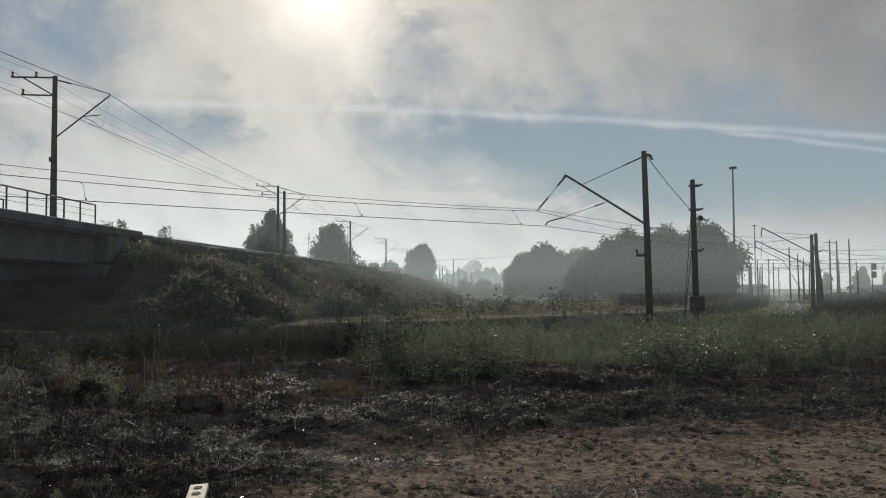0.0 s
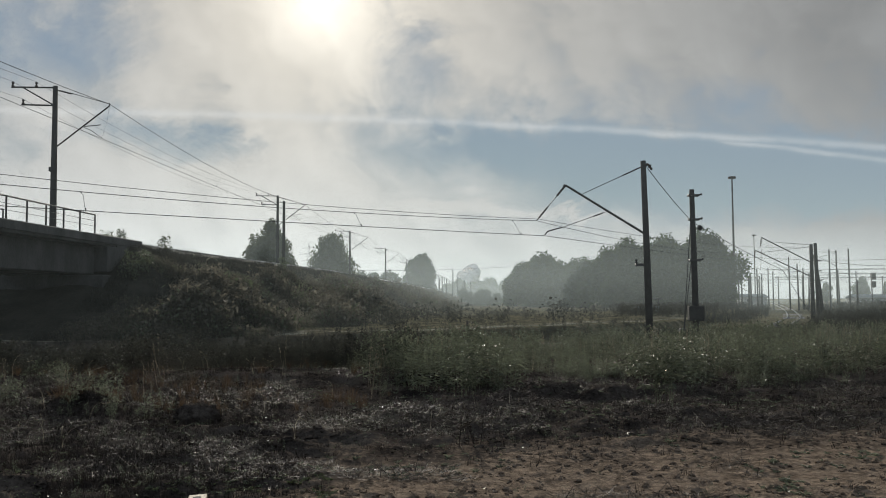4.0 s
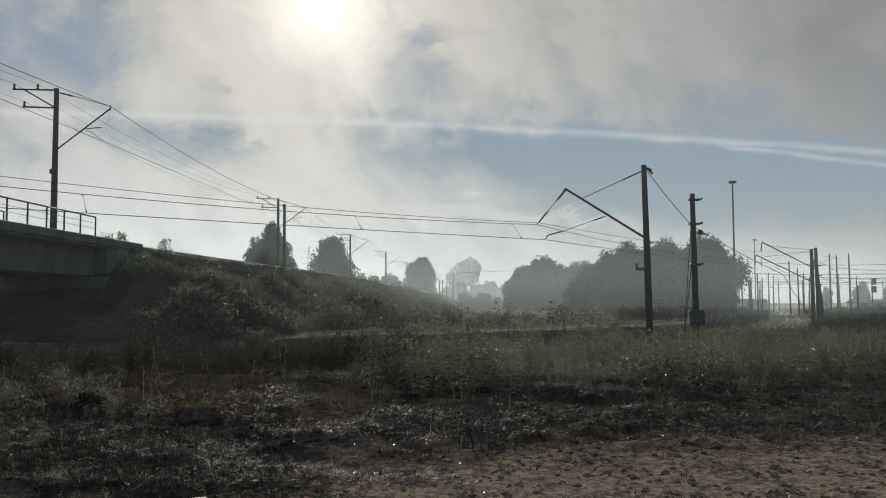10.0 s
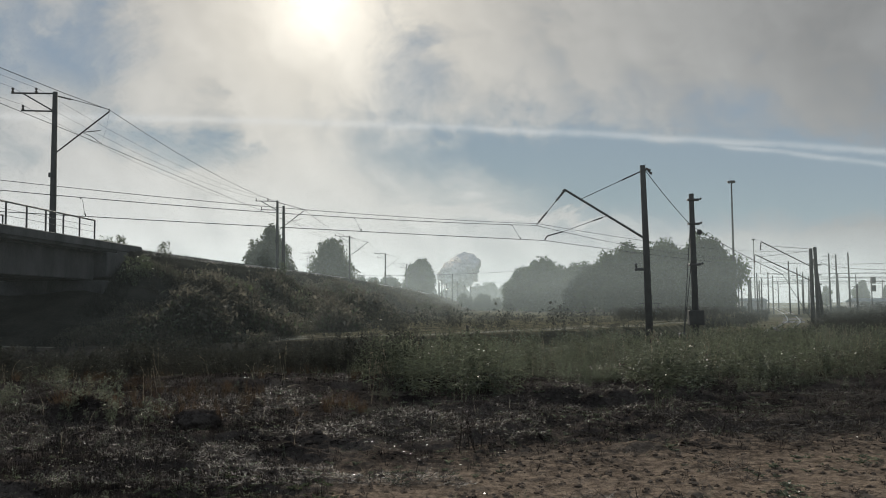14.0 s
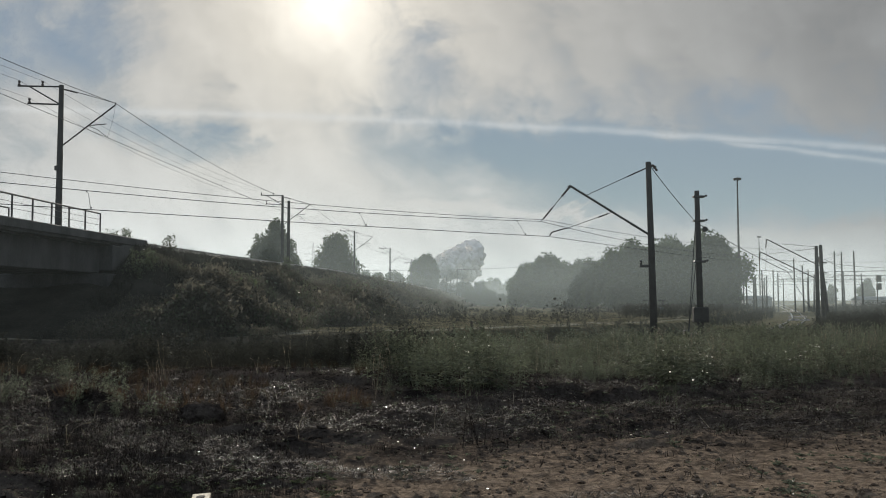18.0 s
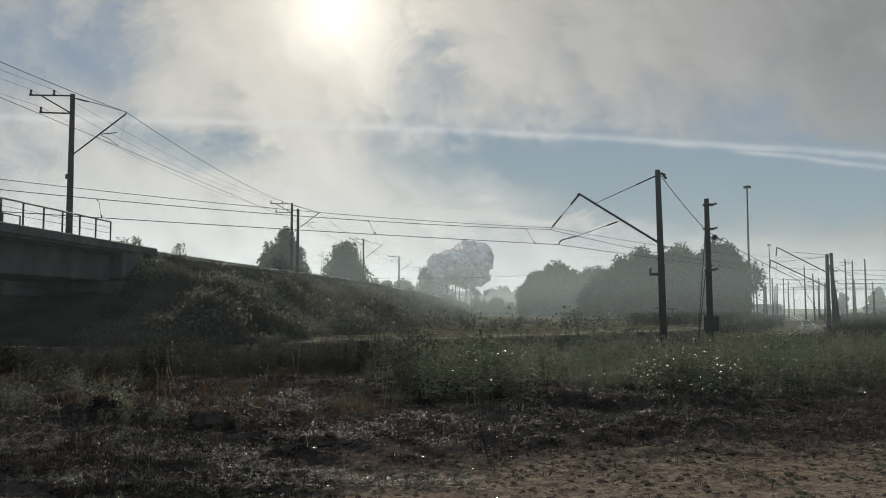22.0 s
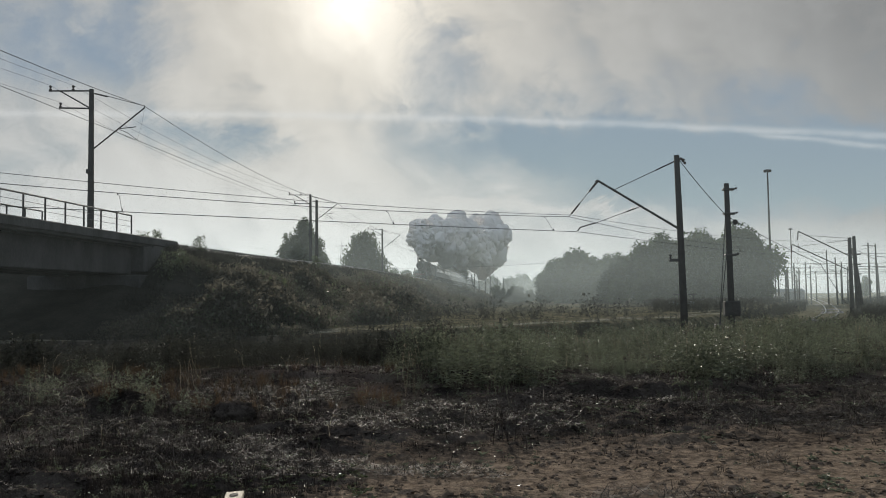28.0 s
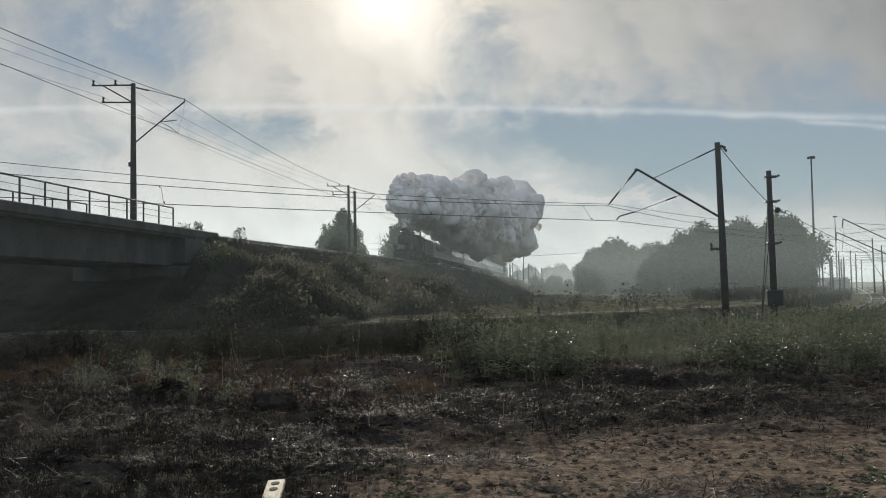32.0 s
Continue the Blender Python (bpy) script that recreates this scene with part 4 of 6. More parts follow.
        for k in range(int(w // 4)):
            bm = bmesh.new()
            box(bm, -w / 2 + 1 + k * 4, -w / 2 + 2.4 + k * 4, -3.06, -2.95, 0.8, h - 0.5, 0.02)
            part("window", bm, PANE, t)
    # low blue-grey shed at the edge of the plateau
    x, y = 25.2, 108.0
    t = thing("low_shed", "low blue-grey sheet-metal shed in the grass", "shed", at=pose(x, y, gz(x, y)))
    bm = bmesh.new()
    box(bm, -1.75, 1.75, -1.2, 1.2, -0.3, 0.35, 0.04)
    part("wall", bm, BLUEGREY, t)
    bm = bmesh.new()
    v = [bm.verts.new(p) for p in ((-1.95, -1.4, 0.35), (1.95, -1.4, 0.35), (1.95, 1.4, 0.35), (-1.95, 1.4, 0.35), (-1.5, -0.3, 0.7), (1.5, -0.3, 0.7), (1.5, 0.3, 0.7), (-1.5, 0.3, 0.7))]
    for q in ((0, 1, 5, 4), (1, 2, 6, 5), (2, 3, 7, 6), (3, 0, 4, 7), (4, 5, 6, 7), (3, 2, 1, 0)):
        bm.faces.new([v[i] for i in q])
    part("roof", bm, BLUEGREY, t)
    for dx in (-0.2, 1.6):
        part("post", tubes(([(dx, 1.5, -0.3), (dx, 1.5, 1.6)], 0.05), ([(dx - 0.7, 1.5, 1.55), (dx + 0.5, 1.5, 1.55)], 0.05), sides=6), STEEL, t)


build_main_line()
build_low_line()
build_yard()


# ---- trees ----
def crown_arrays(r, lobes, per_lobe, leaf, hang=0.0):
    """Leaves as small bent quads scattered over the skin of lobes (x, y, z, radius, squash)."""
    vs, fs, n0 = [], [], 0
    for x, y, z, rad, sq in lobes:
        n = int(per_lobe * rad * rad)
        d = r.normal(size=(n, 3))
        d /= np.linalg.norm(d, axis=1)[:, None]
        bumps = 0.22 * np.sin(d[:, 0] * 7 + x * 3) * np.sin(d[:, 1] * 6 + y) * np.sin(d[:, 2] * 8 + z) + 0.10 * np.sin(d[:, 0] * 17 + z) * np.sin(d[:, 2] * 15 + x)
        q = rad * (1.0 + bumps) * (0.42 + 0.70 * r.random(n) ** 0.7)
        c = d * q[:, None] * [1, 1, sq] + [x, y, z]
        if hang:
            c[:, 2] -= hang * rad * r.random(n) ** 2
        a = r.normal(size=(n, 3))
        a /= np.linalg.norm(a, axis=1)[:, None]
        b = np.cross(a, r.normal(size=(n, 3)))
        b /= np.linalg.norm(b, axis=1)[:, None] + 1e-6
        s = leaf * (0.6 + 0.8 * r.random(n))[:, None]
        a, b = a * s, b * s * 0.6
        if hang:
            a[:, 2] -= leaf * hang
        v = np.stack([c - a, c + b, c + a, c - b], 1).reshape(-1, 3)
        f = np.arange(n * 4).reshape(-1, 4) + n0
        n0 += n * 4
        vs.append(v)
        fs.append(f)
    return np.concatenate(vs), np.concatenate(fs)


def make_tree(name, label, seed, height, width, low, n_lobes, leaf, per_lobe, material, hang=0.0, group="", columnar=False, taper=0.0):
    r = np.random.default_rng(seed)
    t = thing(name, label, "tree", group)
    lobes = []
    for k in range(n_lobes):
        f = (k + 0.5) / n_lobes
        z = height * (low + (0.93 - low) * f)
        prof = math.sin(math.pi * min(1, 0.18 + 0.72 * f)) ** 0.7 if not columnar else 0.55 + 0.45 * math.sin(math.pi * f)
        if taper:
            prof = max(0.06, (1.0 - f ** (1 + taper)) ** (1 / (1 + 0.6 * taper)))
        a, q = r.random() * 2 * math.pi, (0.25 + 0.55 * r.random()) * width * 0.5 * prof
        rad = width * (0.17 + 0.14 * r.random()) * (0.65 + 0.35 * prof) * ((0.3 + 0.4 * prof) if taper else 1.0)
        lobes.append((q * math.cos(a), q * math.sin(a), z, rad, 0.8 + 0.4 * r.random()))
    v, f = crown_arrays(r, lobes, per_lobe, leaf, hang)
    lines = [([(0, 0, -0.8), (0.02 * height * r.normal() * 0.3, 0, height * 0.45), (0, 0, height * 0.9)], [height * 0.022, height * 0.015, height * 0.004])]
    part("trunk", tubes(*lines, sides=8), BARK, t, smooth=True)
    bm = bmesh.new()
    for x, y, z, rad, _ in lobes[:: max(1, n_lobes // 10)]:
        z0 = max(height * low * 0.6, z - 0.35 * height * (0.4 + 0.3 * r.random()))
        tube(bm, [(0, 0, z0), (x * 0.5, y * 0.5, (z0 + z) * 0.5 + 0.1), (x, y, z)], [height * 0.009, height * 0.006, height * 0.002], 5)
    part("limbs", bm, BARK, t)
    part_of("crown", fast_mesh("crown", v, f, material), t)
    return t


def build_trees():
    kinds = [make_tree("broadleaf_tree", "hazy dark-green broadleaf tree of the wood edge", 11 + k, h, w, lo, n, 0.30, p, LEAF, group="trees of the wood")
             for k, (h, w, lo, n, p) in enumerate([(15.5, 10.0, 0.10, 26, 120), (13.5, 9.0, 0.08, 22, 120), (17.0, 9.0, 0.12, 26, 115), (12.0, 10.5, 0.06, 22, 115)])]
    home = [False] * len(kinds)

    def plant(k, x, y, s, turn, z=None):
        m = pose(x, y, gz(x, y) if z is None else z, 0, 0, turn)
        ob = kinds[k] if not home[k] else copy_thing(kinds[k], m)
        home[k] = True
        ob.matrix_basis = m @ Matrix.Diagonal((s, s, s, 1))

    # the near wood: places from across to the yard, and the height its skyline has there
    r = np.random.default_rng(5)
    wood = [(28, 215, 10.5), (32, 205, 11.0), (35, 212, 11.5), (38, 198, 12.0), (41, 205, 13.5), (43, 196, 14.5), (46, 203, 14.0), (49, 195, 13.5), (51.5, 204, 15.5), (54, 194, 14.0), (56, 200, 14.5), (58.3, 193, 15.0), (60.2, 199, 13.8), (37, 192, 8.0), (47, 190, 9.0), (55, 189, 9.5), (58.5, 189, 11), (60.2, 191, 10.5), (31, 196, 6.0), (43, 188, 8.0), (51, 186, 8), (56, 186, 7.5), (60.5, 194.5, 8)]
    tall = [15.5, 13.5, 17.0, 12.0]
    for i, (x, y, h) in enumerate(wood):
        plant(i % 4, x, y, h / tall[i % 4], r.random() * 360)
    # the wood behind it, thinner in the mist
    for i, (x, y, h) in enumerate([(19.4, 231, 10.6), (22.9, 236, 12.3), (26.4, 231, 12.7), (29.9, 238, 11.8), (33.4, 231, 11.8), (21.1, 224, 8), (25.5, 222, 8), (30.8, 222, 8.8), (37, 236, 11.4), (18.0, 234, 8.0)]):
        plant((i + 1) % 4, x, y, h / tall[(i + 1) % 4], r.random() * 360)
    # far tree line
    for i in range(22):
        x, y = 8 + i * 4.6 + r.normal() * 1.0, 500 + 25 * r.random()
        plant(i % 4, x, y, (11.5 + 2.5 * r.random()) / tall[i % 4], r.random() * 360)
    for i in range(26):
        x, y = -150 + i * 6.6 + r.normal() * 1.5, 560 + 30 * r.random()
        plant(i % 4, x, y, (10.5 + 3.0 * r.random()) / tall[i % 4], r.random() * 360)
    for i in range(8):
        plant(i % 4, -62 + i * 6.0, 330 + 12 * r.random(), (11.5 + 2.5 * r.random()) / tall[i % 4], r.random() * 360)
    for i in range(10):
        plant(i % 4, 150 + i * 9, 330 + 20 * r.random(), (6.5 + 3 * r.random()) / tall[i % 4], r.random() * 360)
    # low bushes closing the field beside the main line
    for i in range(9):
        plant(i % 4, 6.5 + i * 2.0 + r.normal() * 0.4, 276 + 8 * r.random(), (3.6 + 1.8 * r.random()) / tall[i % 4], r.random() * 360)
    # behind the embankment
    t = make_tree("willow_tree", "grey-green bushy tree behind the embankment", 31, 14.6, 9.6, 0.10, 90, 0.20, 170, LEAFDULL, taper=0.9)
    t.matrix_basis = pose(-25.8, 132, 0.0)
    t = make_tree("birch_tree", "loose drooping birch behind the embankment", 33, 17.4, 12.0, 0.18, 60, 0.28, 75, LEAFDULL, hang=0.6, taper=2.0)
    t.matrix_basis = pose(-25.0, 196, 0.0)
    t = make_tree("round_tree", "broad round tree dim in the mist", 35, 21.0, 15.0, 0.12, 60, 0.30, 120, LEAF, taper=2.2)
    t.matrix_basis = pose(-8.6, 352, 0.0)
    for i in range(11):
        plant(i % 4, -74 + i * 4.0 + r.normal(), 62 + 6 * r.random() - i * 0.5, (5.5 + 1.5 * r.random()) / tall[i % 4], r.random() * 360)
    # bushes at the deck's end and on the slope shoulder
    for x, y, h, s in ((-20.1, 54.6, 1.3, 41), (-18.4, 58.0, 1.1, 42), (-23.0, 60.0, 1.6, 43), (-15.9, 87.0, 1.4, 44), (-19.7, 51.0, 1.7, 45), (-17.5, 49.6, 1.6, 46), (-16.9, 50.4, 1.3, 47), (-14.6, 54.0, 1.2, 48)):
        t = make_tree("young_bush", "small pale-leaved bush on the embankment", s, h, h * 0.9, 0.15, 9, 0.06, 500, LEAFDULL, group="bushes on the embankment")
        t.matrix_basis = pose(x, y, float(bank_z(np.array([x]), np.array([y]))[0]) - 0.05)


# ---- low plants ----
def blade(base, tip, width, bend, r):
    """One grass blade as a strip of three pieces."""
    base, tip = np.array(base, float), np.array(tip, float)
    side = np.cross(tip - base, r.normal(size=3))
    side = side / (np.linalg.norm(side) + 1e-9) * width
    mid = base * 0.45 + tip * 0.55 + [0, 0, bend]
    v = np.array([base - side, base + side, mid - side * 0.8, mid + side * 0.8, tip])
    return v, [(0, 1, 3), (0, 3, 2), (2, 3, 4)]


def template(kind, seed):
    r = np.random.default_rng(seed)
    vs, fs, n = [], [], 0

    def put(v, f):
        nonlocal n
        vs.append(np.asarray(v, float))
        fs.append(np.asarray(f) + n)
        n += len(v)

    def stem(p0, p1, w):
        p0, p1 = np.array(p0, float), np.array(p1, float)
        for s in (np.array([w, 0, 0]), np.array([0, w, 0])):
            put([p0 - s, p0 + s, p1 + s * 0.4, p1 - s * 0.4], [(0, 1, 2), (0, 2, 3)])

    def leaf(p, d, length, width):
        d = np.array(d, float)
        d /= np.linalg.norm(d)
        s = np.cross(d, [0, 0, 1]) + r.normal(size=3) * 0.25
        s = s / np.linalg.norm(s) * width
        p = np.array(p, float)
        m = p + d * length * 0.45 + [0, 0, 0.03 * length]
        put([p, m + s, p + d * length - [0, 0, 0.2 * length], m - s], [(0, 1, 2), (0, 2, 3)])

    if kind == "weed":
        for _ in range(r.integers(2, 4)):
            a, tilt = r.random() * 6.28, 0.10 + 0.22 * r.random()
            top = np.array([math.cos(a) * tilt, math.sin(a) * tilt, 0.75 + 0.3 * r.random()])
            off = r.normal(size=3) * [0.09, 0.09, 0]
            stem(off, off + top, 0.005)
            for k in range(8):
                f = 0.2 + 0.75 * (k + r.random()) / 8
                b = k * 2.4 + r.random()
                reach = 0.30 * (1.1 - 0.75 * f)
                tip = off + top * f + [math.cos(b) * reach, math.sin(b) * reach, 0.10 + 0.12 * r.random()]
                stem(off + top * f, tip, 0.003)
                for q in range(5):
                    c = b + r.normal() * 1.2
                    leaf(off + top * f + (tip - off - top * f) * (0.2 + 0.8 * r.random()), (math.cos(c), math.sin(c), r.normal() * 0.5), 0.085 + 0.05 * r.random(), 0.022)
            for k in range(6):
                b = r.random() * 6.28
                leaf(off + top * (0.85 + 0.15 * r.random()), (math.cos(b), math.sin(b), 0.6), 0.06, 0.016)
    elif kind == "herb":
        for _ in range(r.integers(3, 5)):
            off = r.normal(size=3) * [0.10, 0.10, 0]
            top = np.array([r.normal() * 0.10, r.normal() * 0.10, 0.72 + 0.34 * r.random()])
            stem(off, off + top, 0.007)
            for k in range(15):
                f = 0.12 + 0.86 * (k + r.random() * 0.6) / 15
                b = k * 2.4 + r.random()
                rise = 0.15 + 0.55 * r.random() - 0.5 * (1 - f)
                leaf(off + top * f, (math.cos(b), math.sin(b), rise), (0.22 - 0.13 * f) * (0.75 + 0.5 * r.random()), 0.030 - 0.016 * f)
            for k in range(5):
                b = r.random() * 6.28
                leaf(off + top * (0.92 + 0.08 * r.random()), (0.5 * math.cos(b), 0.5 * math.sin(b), 0.9), 0.09, 0.014)
    elif kind == "tuft":
        for _ in range(20):
            a, q = r.random() * 6.28, 0.10 + 0.32 * r.random()
            h = 0.35 + 0.45 * r.random()
            b0 = r.normal(size=3) * [0.06, 0.06, 0]
            put(*blade(b0, b0 + [math.cos(a) * q, math.sin(a) * q, h], 0.006, 0.10, r))
    elif kind == "stalk":
        for _ in range(3):
            a, q, h = r.random() * 6.28, 0.25 * r.random(), 0.8 + 0.35 * r.random()
            b0 = r.normal(size=3) * [0.08, 0.08, 0]
            top = b0 + [math.cos(a) * q, math.sin(a) * q, h]
            stem(b0, top, 0.004)
            for k in range(9):
                p = b0 + (top - b0) * (0.62 + 0.38 * r.random())
                c = r.random() * 6.28
                leaf(p, (math.cos(c) * 0.5, math.sin(c) * 0.5, 0.9), 0.07, 0.009)
    elif kind == "stubble":
        for _ in range(8):
            b0 = r.normal(size=3) * [0.30, 0.22, 0]
            a = r.random() * 6.28
            q = 0.5 * r.random()
            h = 0.5 + 0.5 * r.random()
            w = np.array([math.cos(a + 1.57), math.sin(a + 1.57), 0]) * 0.03
            put([b0 - w, b0 + w, b0 + [math.cos(a) * q, math.sin(a) * q, h]], [(0, 1, 2)])
    elif kind == "reed":
        for _ in range(2):
            a, q, h = r.random() * 6.28, 0.25 + 0.45 * r.random(), 0.6 + 0.4 * r.random()
            w = np.array([-math.sin(a), math.cos(a), 0]) * 0.004
            pts = [np.array([math.cos(a) * q * s * s, math.sin(a) * q * s * s, h * (s - 0.25 * s ** 3)]) for s in np.linspace(0, 1, 6)]
            for p0, p1 in zip(pts, pts[1:]):
                put([p0 - w, p0 + w, p1 + w, p1 - w], [(0, 1, 2), (0, 2, 3)])
            for _ in range(7):
                leaf(pts[-1] - (pts[-1] - pts[-2]) * r.random(), pts[-1] - pts[-2] + r.normal(size=3) * 0.03, 0.10, 0.010)
    elif kind == "low":
        for _ in range(14):
            a = r.random() * 6.28
            leaf((0, 0, 0.01), (math.cos(a), math.sin(a), 0.2 + 0.7 * r.random()), 0.10 + 0.08 * r.random(), 0.022)
    elif kind == "clump":
        for _ in range(26):
            d = r.normal(size=3) * [0.30, 0.30, 0.24] + [0, 0, 0.36]
            leaf(d, r.normal(size=3) + [0, 0, 0.5], 0.20, 0.06)
        for _ in range(5):
            stem((0, 0, 0), r.normal(size=3) * [0.25, 0.25, 0.1] + [0, 0, 0.6], 0.01)
    elif kind == "spire":
        for _ in range(5):
            b0 = r.normal(size=3) * [0.25, 0.25, 0]
            top = b0 + r.normal(size=3) * [0.12, 0.12, 0.1] + [0, 0, 0.95]
            stem(b0, top, 0.014)
            for k in range(6):
                c = r.random() * 6.28
                leaf(b0 + (top - b0) * (0.2 + 0.8 * r.random()), (math.cos(c), math.sin(c), 0.9), 0.20, 0.045)
    return np.concatenate(vs), np.concatenate(fs)


TEMPLATES = {(k, s): template(k, 100 + 7 * s + len(k)) for k in ("weed", "tuft", "stalk", "low", "clump", "spire", "reed", "herb", "stubble") for s in range(4)}


def scatter(name, kind, x, y, z, size, material, label, r, squash=1.0, category="plants"):
    """Many small plants joined into one mesh."""
    vs, fs, n0 = [], [], 0
    pick = r.integers(0, 4, len(x))
    for s in range(4):
        sel = np.nonzero(pick == s)[0]
        if not len(sel):
            continue
        tv, tf = TEMPLATES[(kind, s)]
        a = r.random(len(sel)) * 6.28
        sc = size[sel]
        tilt = r.normal(size=(len(sel), 2)) * 0.12
        px = tv[None, :, 0] + tilt[:, :1] * tv[None, :, 2]
        py = tv[None, :, 1] + tilt[:, 1:] * tv[None, :, 2]
        ca, sa = np.cos(a)[:, None], np.sin(a)[:, None]
        vx = (px * ca - py * sa) * sc[:, None] + x[sel][:, None]
        vy = (px * sa + py * ca) * sc[:, None] + y[sel][:, None]
        vz = tv[None, :, 2] * sc[:, None] * squash + z[sel][:, None]
        vs.append(np.stack([vx, vy, vz], -1).reshape(-1, 3))
        fs.append((tf[None] + (np.arange(len(sel)) * len(tv))[:, None, None]).reshape(-1, 3) + n0)
        n0 += len(sel) * len(tv)
    ob = new(name, fast_mesh(name, np.concatenate(vs), np.concatenate(fs), material))
    return tagged(ob, label, category, kind="stuff")


def spots(r, n, u0, u1, y0, y1, keep=None, power=1.0):
    """Random places in a wedge of the view: across as a tangent, and along y."""
    y = y0 + (y1 - y0) * r.random(n) ** power
    x = y * (u0 + (u1 - u0) * r.random(n))
    if keep is not None:
        k = keep(x, y)
        x, y = x[k], y[k]
    return x, y


def weed_front(x):
    """Where the tall weeds begin, going away from the bare soil."""
    return 15.5 + 0.28 * np.maximum(x, 0) + 0.35 * np.maximum(-x - 1, 0) + 1.0 * vnoise(x, x * 0, 2.5, 3)


def build_plants():
    r = np.random.default_rng(21)
    # tall green weeds before the lower line
    x, y = spots(r, 3800, -0.10, 0.75, 14, 45, lambda x, y: (y > weed_front(x)) & (y < 24 + 140 * np.maximum(x / y + 0.08, 0)) & (low_side(x, y) < -2.2) & (vnoise(x, y, 2.2, 3) > 0.06) & (vnoise(x + 30, y, 1.0, 2) > -0.05))
    size = np.minimum((0.36 + 0.6 * r.random(len(x))) * (1.0 + 0.8 * vnoise(x, y, 2.0, 2)), 0.7 + 0.2 * r.random(len(x)))
    scatter("tall_weeds", "weed", x, y, ground_z(x, y), size, WEED, "tall green leafy weeds lit from behind", r)
    cx, cy = spots(r, 520, -0.12, 0.75, 14, 42, lambda x, y: (y > weed_front(x) - 0.6) & (y < 24 + 140 * np.maximum(x / y + 0.08, 0)) & (low_side(x, y) < -2.2), 1.3)
    tall, many = 0.25 + 0.75 * r.random(len(cx)) ** 1.6, r.integers(3, 15, len(cx))
    tall, cx, cy = np.repeat(tall, many), np.repeat(cx, many), np.repeat(cy, many)
    x, y = cx + r.normal(size=len(cx)) * (0.12 + 0.3 * tall), cy + r.normal(size=len(cx)) * (0.12 + 0.3 * tall)
    size = np.clip(tall * (0.55 + 0.5 * r.random(len(x))), 0.15, 1.0)
    scatter("upright_herbs", "herb", x, y, ground_z(x, y), size, HERB, "upright grey-green leafy herbs in loose patches", r)
    x, y = spots(r, 380, -0.1, 0.75, 15, 46, lambda x, y: (y > weed_front(x) + 0.5) & (low_side(x, y) < -1.8))
    scatter("seeding_grass", "stalk", x, y, ground_z(x, y), 0.4 + 0.4 * r.random(len(x)), STRAW, "pale seeding grass stalks among the weeds", r)
    x, y = spots(r, 420, -0.12, 0.75, 13.5, 40, lambda x, y: (y > weed_front(x) - 1.2) & (low_side(x, y) < -2))
    scatter("grass_tufts", "tuft", x, y, ground_z(x, y), 0.2 + 0.35 * r.random(len(x)), WEED, "green grass tufts at the foot of the weeds", r)
    # brown brush and dry stalks left of them
    x, y = spots(r, 2800, -0.8, -0.02, 17, 34, lambda x, y: (low_side(x, y) < -2) & (y > 18 + 1.5 * vnoise(x, y, 2.0, 2)))
    scatter("dark_brush", "weed", x, y, ground_z(x, y), (0.34 + 0.4 * r.random(len(x))) * (1 + 0.5 * vnoise(x, y, 2.5, 2)), BRUSH, "dark brown-green brush in the hollow", r)
    x, y = spots(r, 90, -0.8, 0.0, 12, 40, lambda x, y: low_side(x, y) < -2)
    scatter("dry_stalks", "stalk", x, y, ground_z(x, y), 0.35 + 0.4 * r.random(len(x)), STRAW, "pale dry stalks standing in the brush", r)
    x, y = spots(r, 2200, -0.8, -0.06, 12.5, 24, lambda x, y: (vnoise(x, y, 2.2, 3) > -0.05) & (vnoise(x + 33, y, 0.7, 2) > -0.1))
    scatter("rusty_grass", "tuft", x, y, ground_z(x, y), 0.14 + 0.26 * r.random(len(x)), RUSTY, "rust-brown withered grass", r)
    x, y = spots(r, 260, -0.52, -0.26, 11.8, 16.5, lambda x, y: vnoise(x, y, 1.0, 3) > 0.05)
    scatter("low_weeds", "weed", x, y, ground_z(x, y), 0.08 + 0.38 * r.random(len(x)) ** 2, WEED, "patch of low green weeds", r)
    # the lower line's far bank and the plateau
    x, y = spots(r, 9000, -0.55, 0.75, 36, 70, lambda x, y: (low_side(x, y) > 2.5) & (low_side(x, y) < 8.2) & (bank_z(x, y) < -0.5))
    scatter("bank_brush", "spire", x, y, ground_z(x, y) - 0.05, 0.28 + 0.28 * r.random(len(x)), BRUSH, "dark brush on the bank beyond the lower line", r)
    x, y = spots(r, 5200, -0.3, 0.75, 50, 150, lambda x, y: (low_side(x, y) > 15) & (bank_z(x, y) < -0.3) & (vnoise(x, y, 4.0, 3) > 0.12), 1.6)
    scatter("plateau_brush", "clump", x, y, ground_z(x, y) - 0.1, (0.35 + 1.1 * r.random(len(x)) ** 3) * (1 + 1.2 * vnoise(x, y, 4.0, 3)), BRUSH, "tufted brown brush on the flat beyond", r)
    x, y = spots(r, 5000, -0.3, 0.75, 46, 150, lambda x, y: (np.abs(low_side(x, y)) > 9) & (bank_z(x, y) < -0.3), 1.4)
    scatter("plateau_grass", "clump", x, y, ground_z(x, y) - 0.1, 0.2 + 0.25 * r.random(len(x)), BRUSH, "short dull grass on the flat beyond", r)
    x, y = spots(r, 3500, 0.28, 0.8, 46, 130, lambda x, y: low_side(x, y) < -2.5, 1.3)
    scatter("yard_weeds", "spire", x, y, ground_z(x, y) - 0.05, 0.55 + 0.5 * r.random(len(x)), BRUSH, "dark weeds between the poles", r)
    x, y = spots(r, 4200, 0.2, 0.62, 85, 230, lambda x, y: (np.abs(low_side(x, y)) > 3.5) & (vnoise(x, y, 8.0, 3) > -0.3), 1.2)
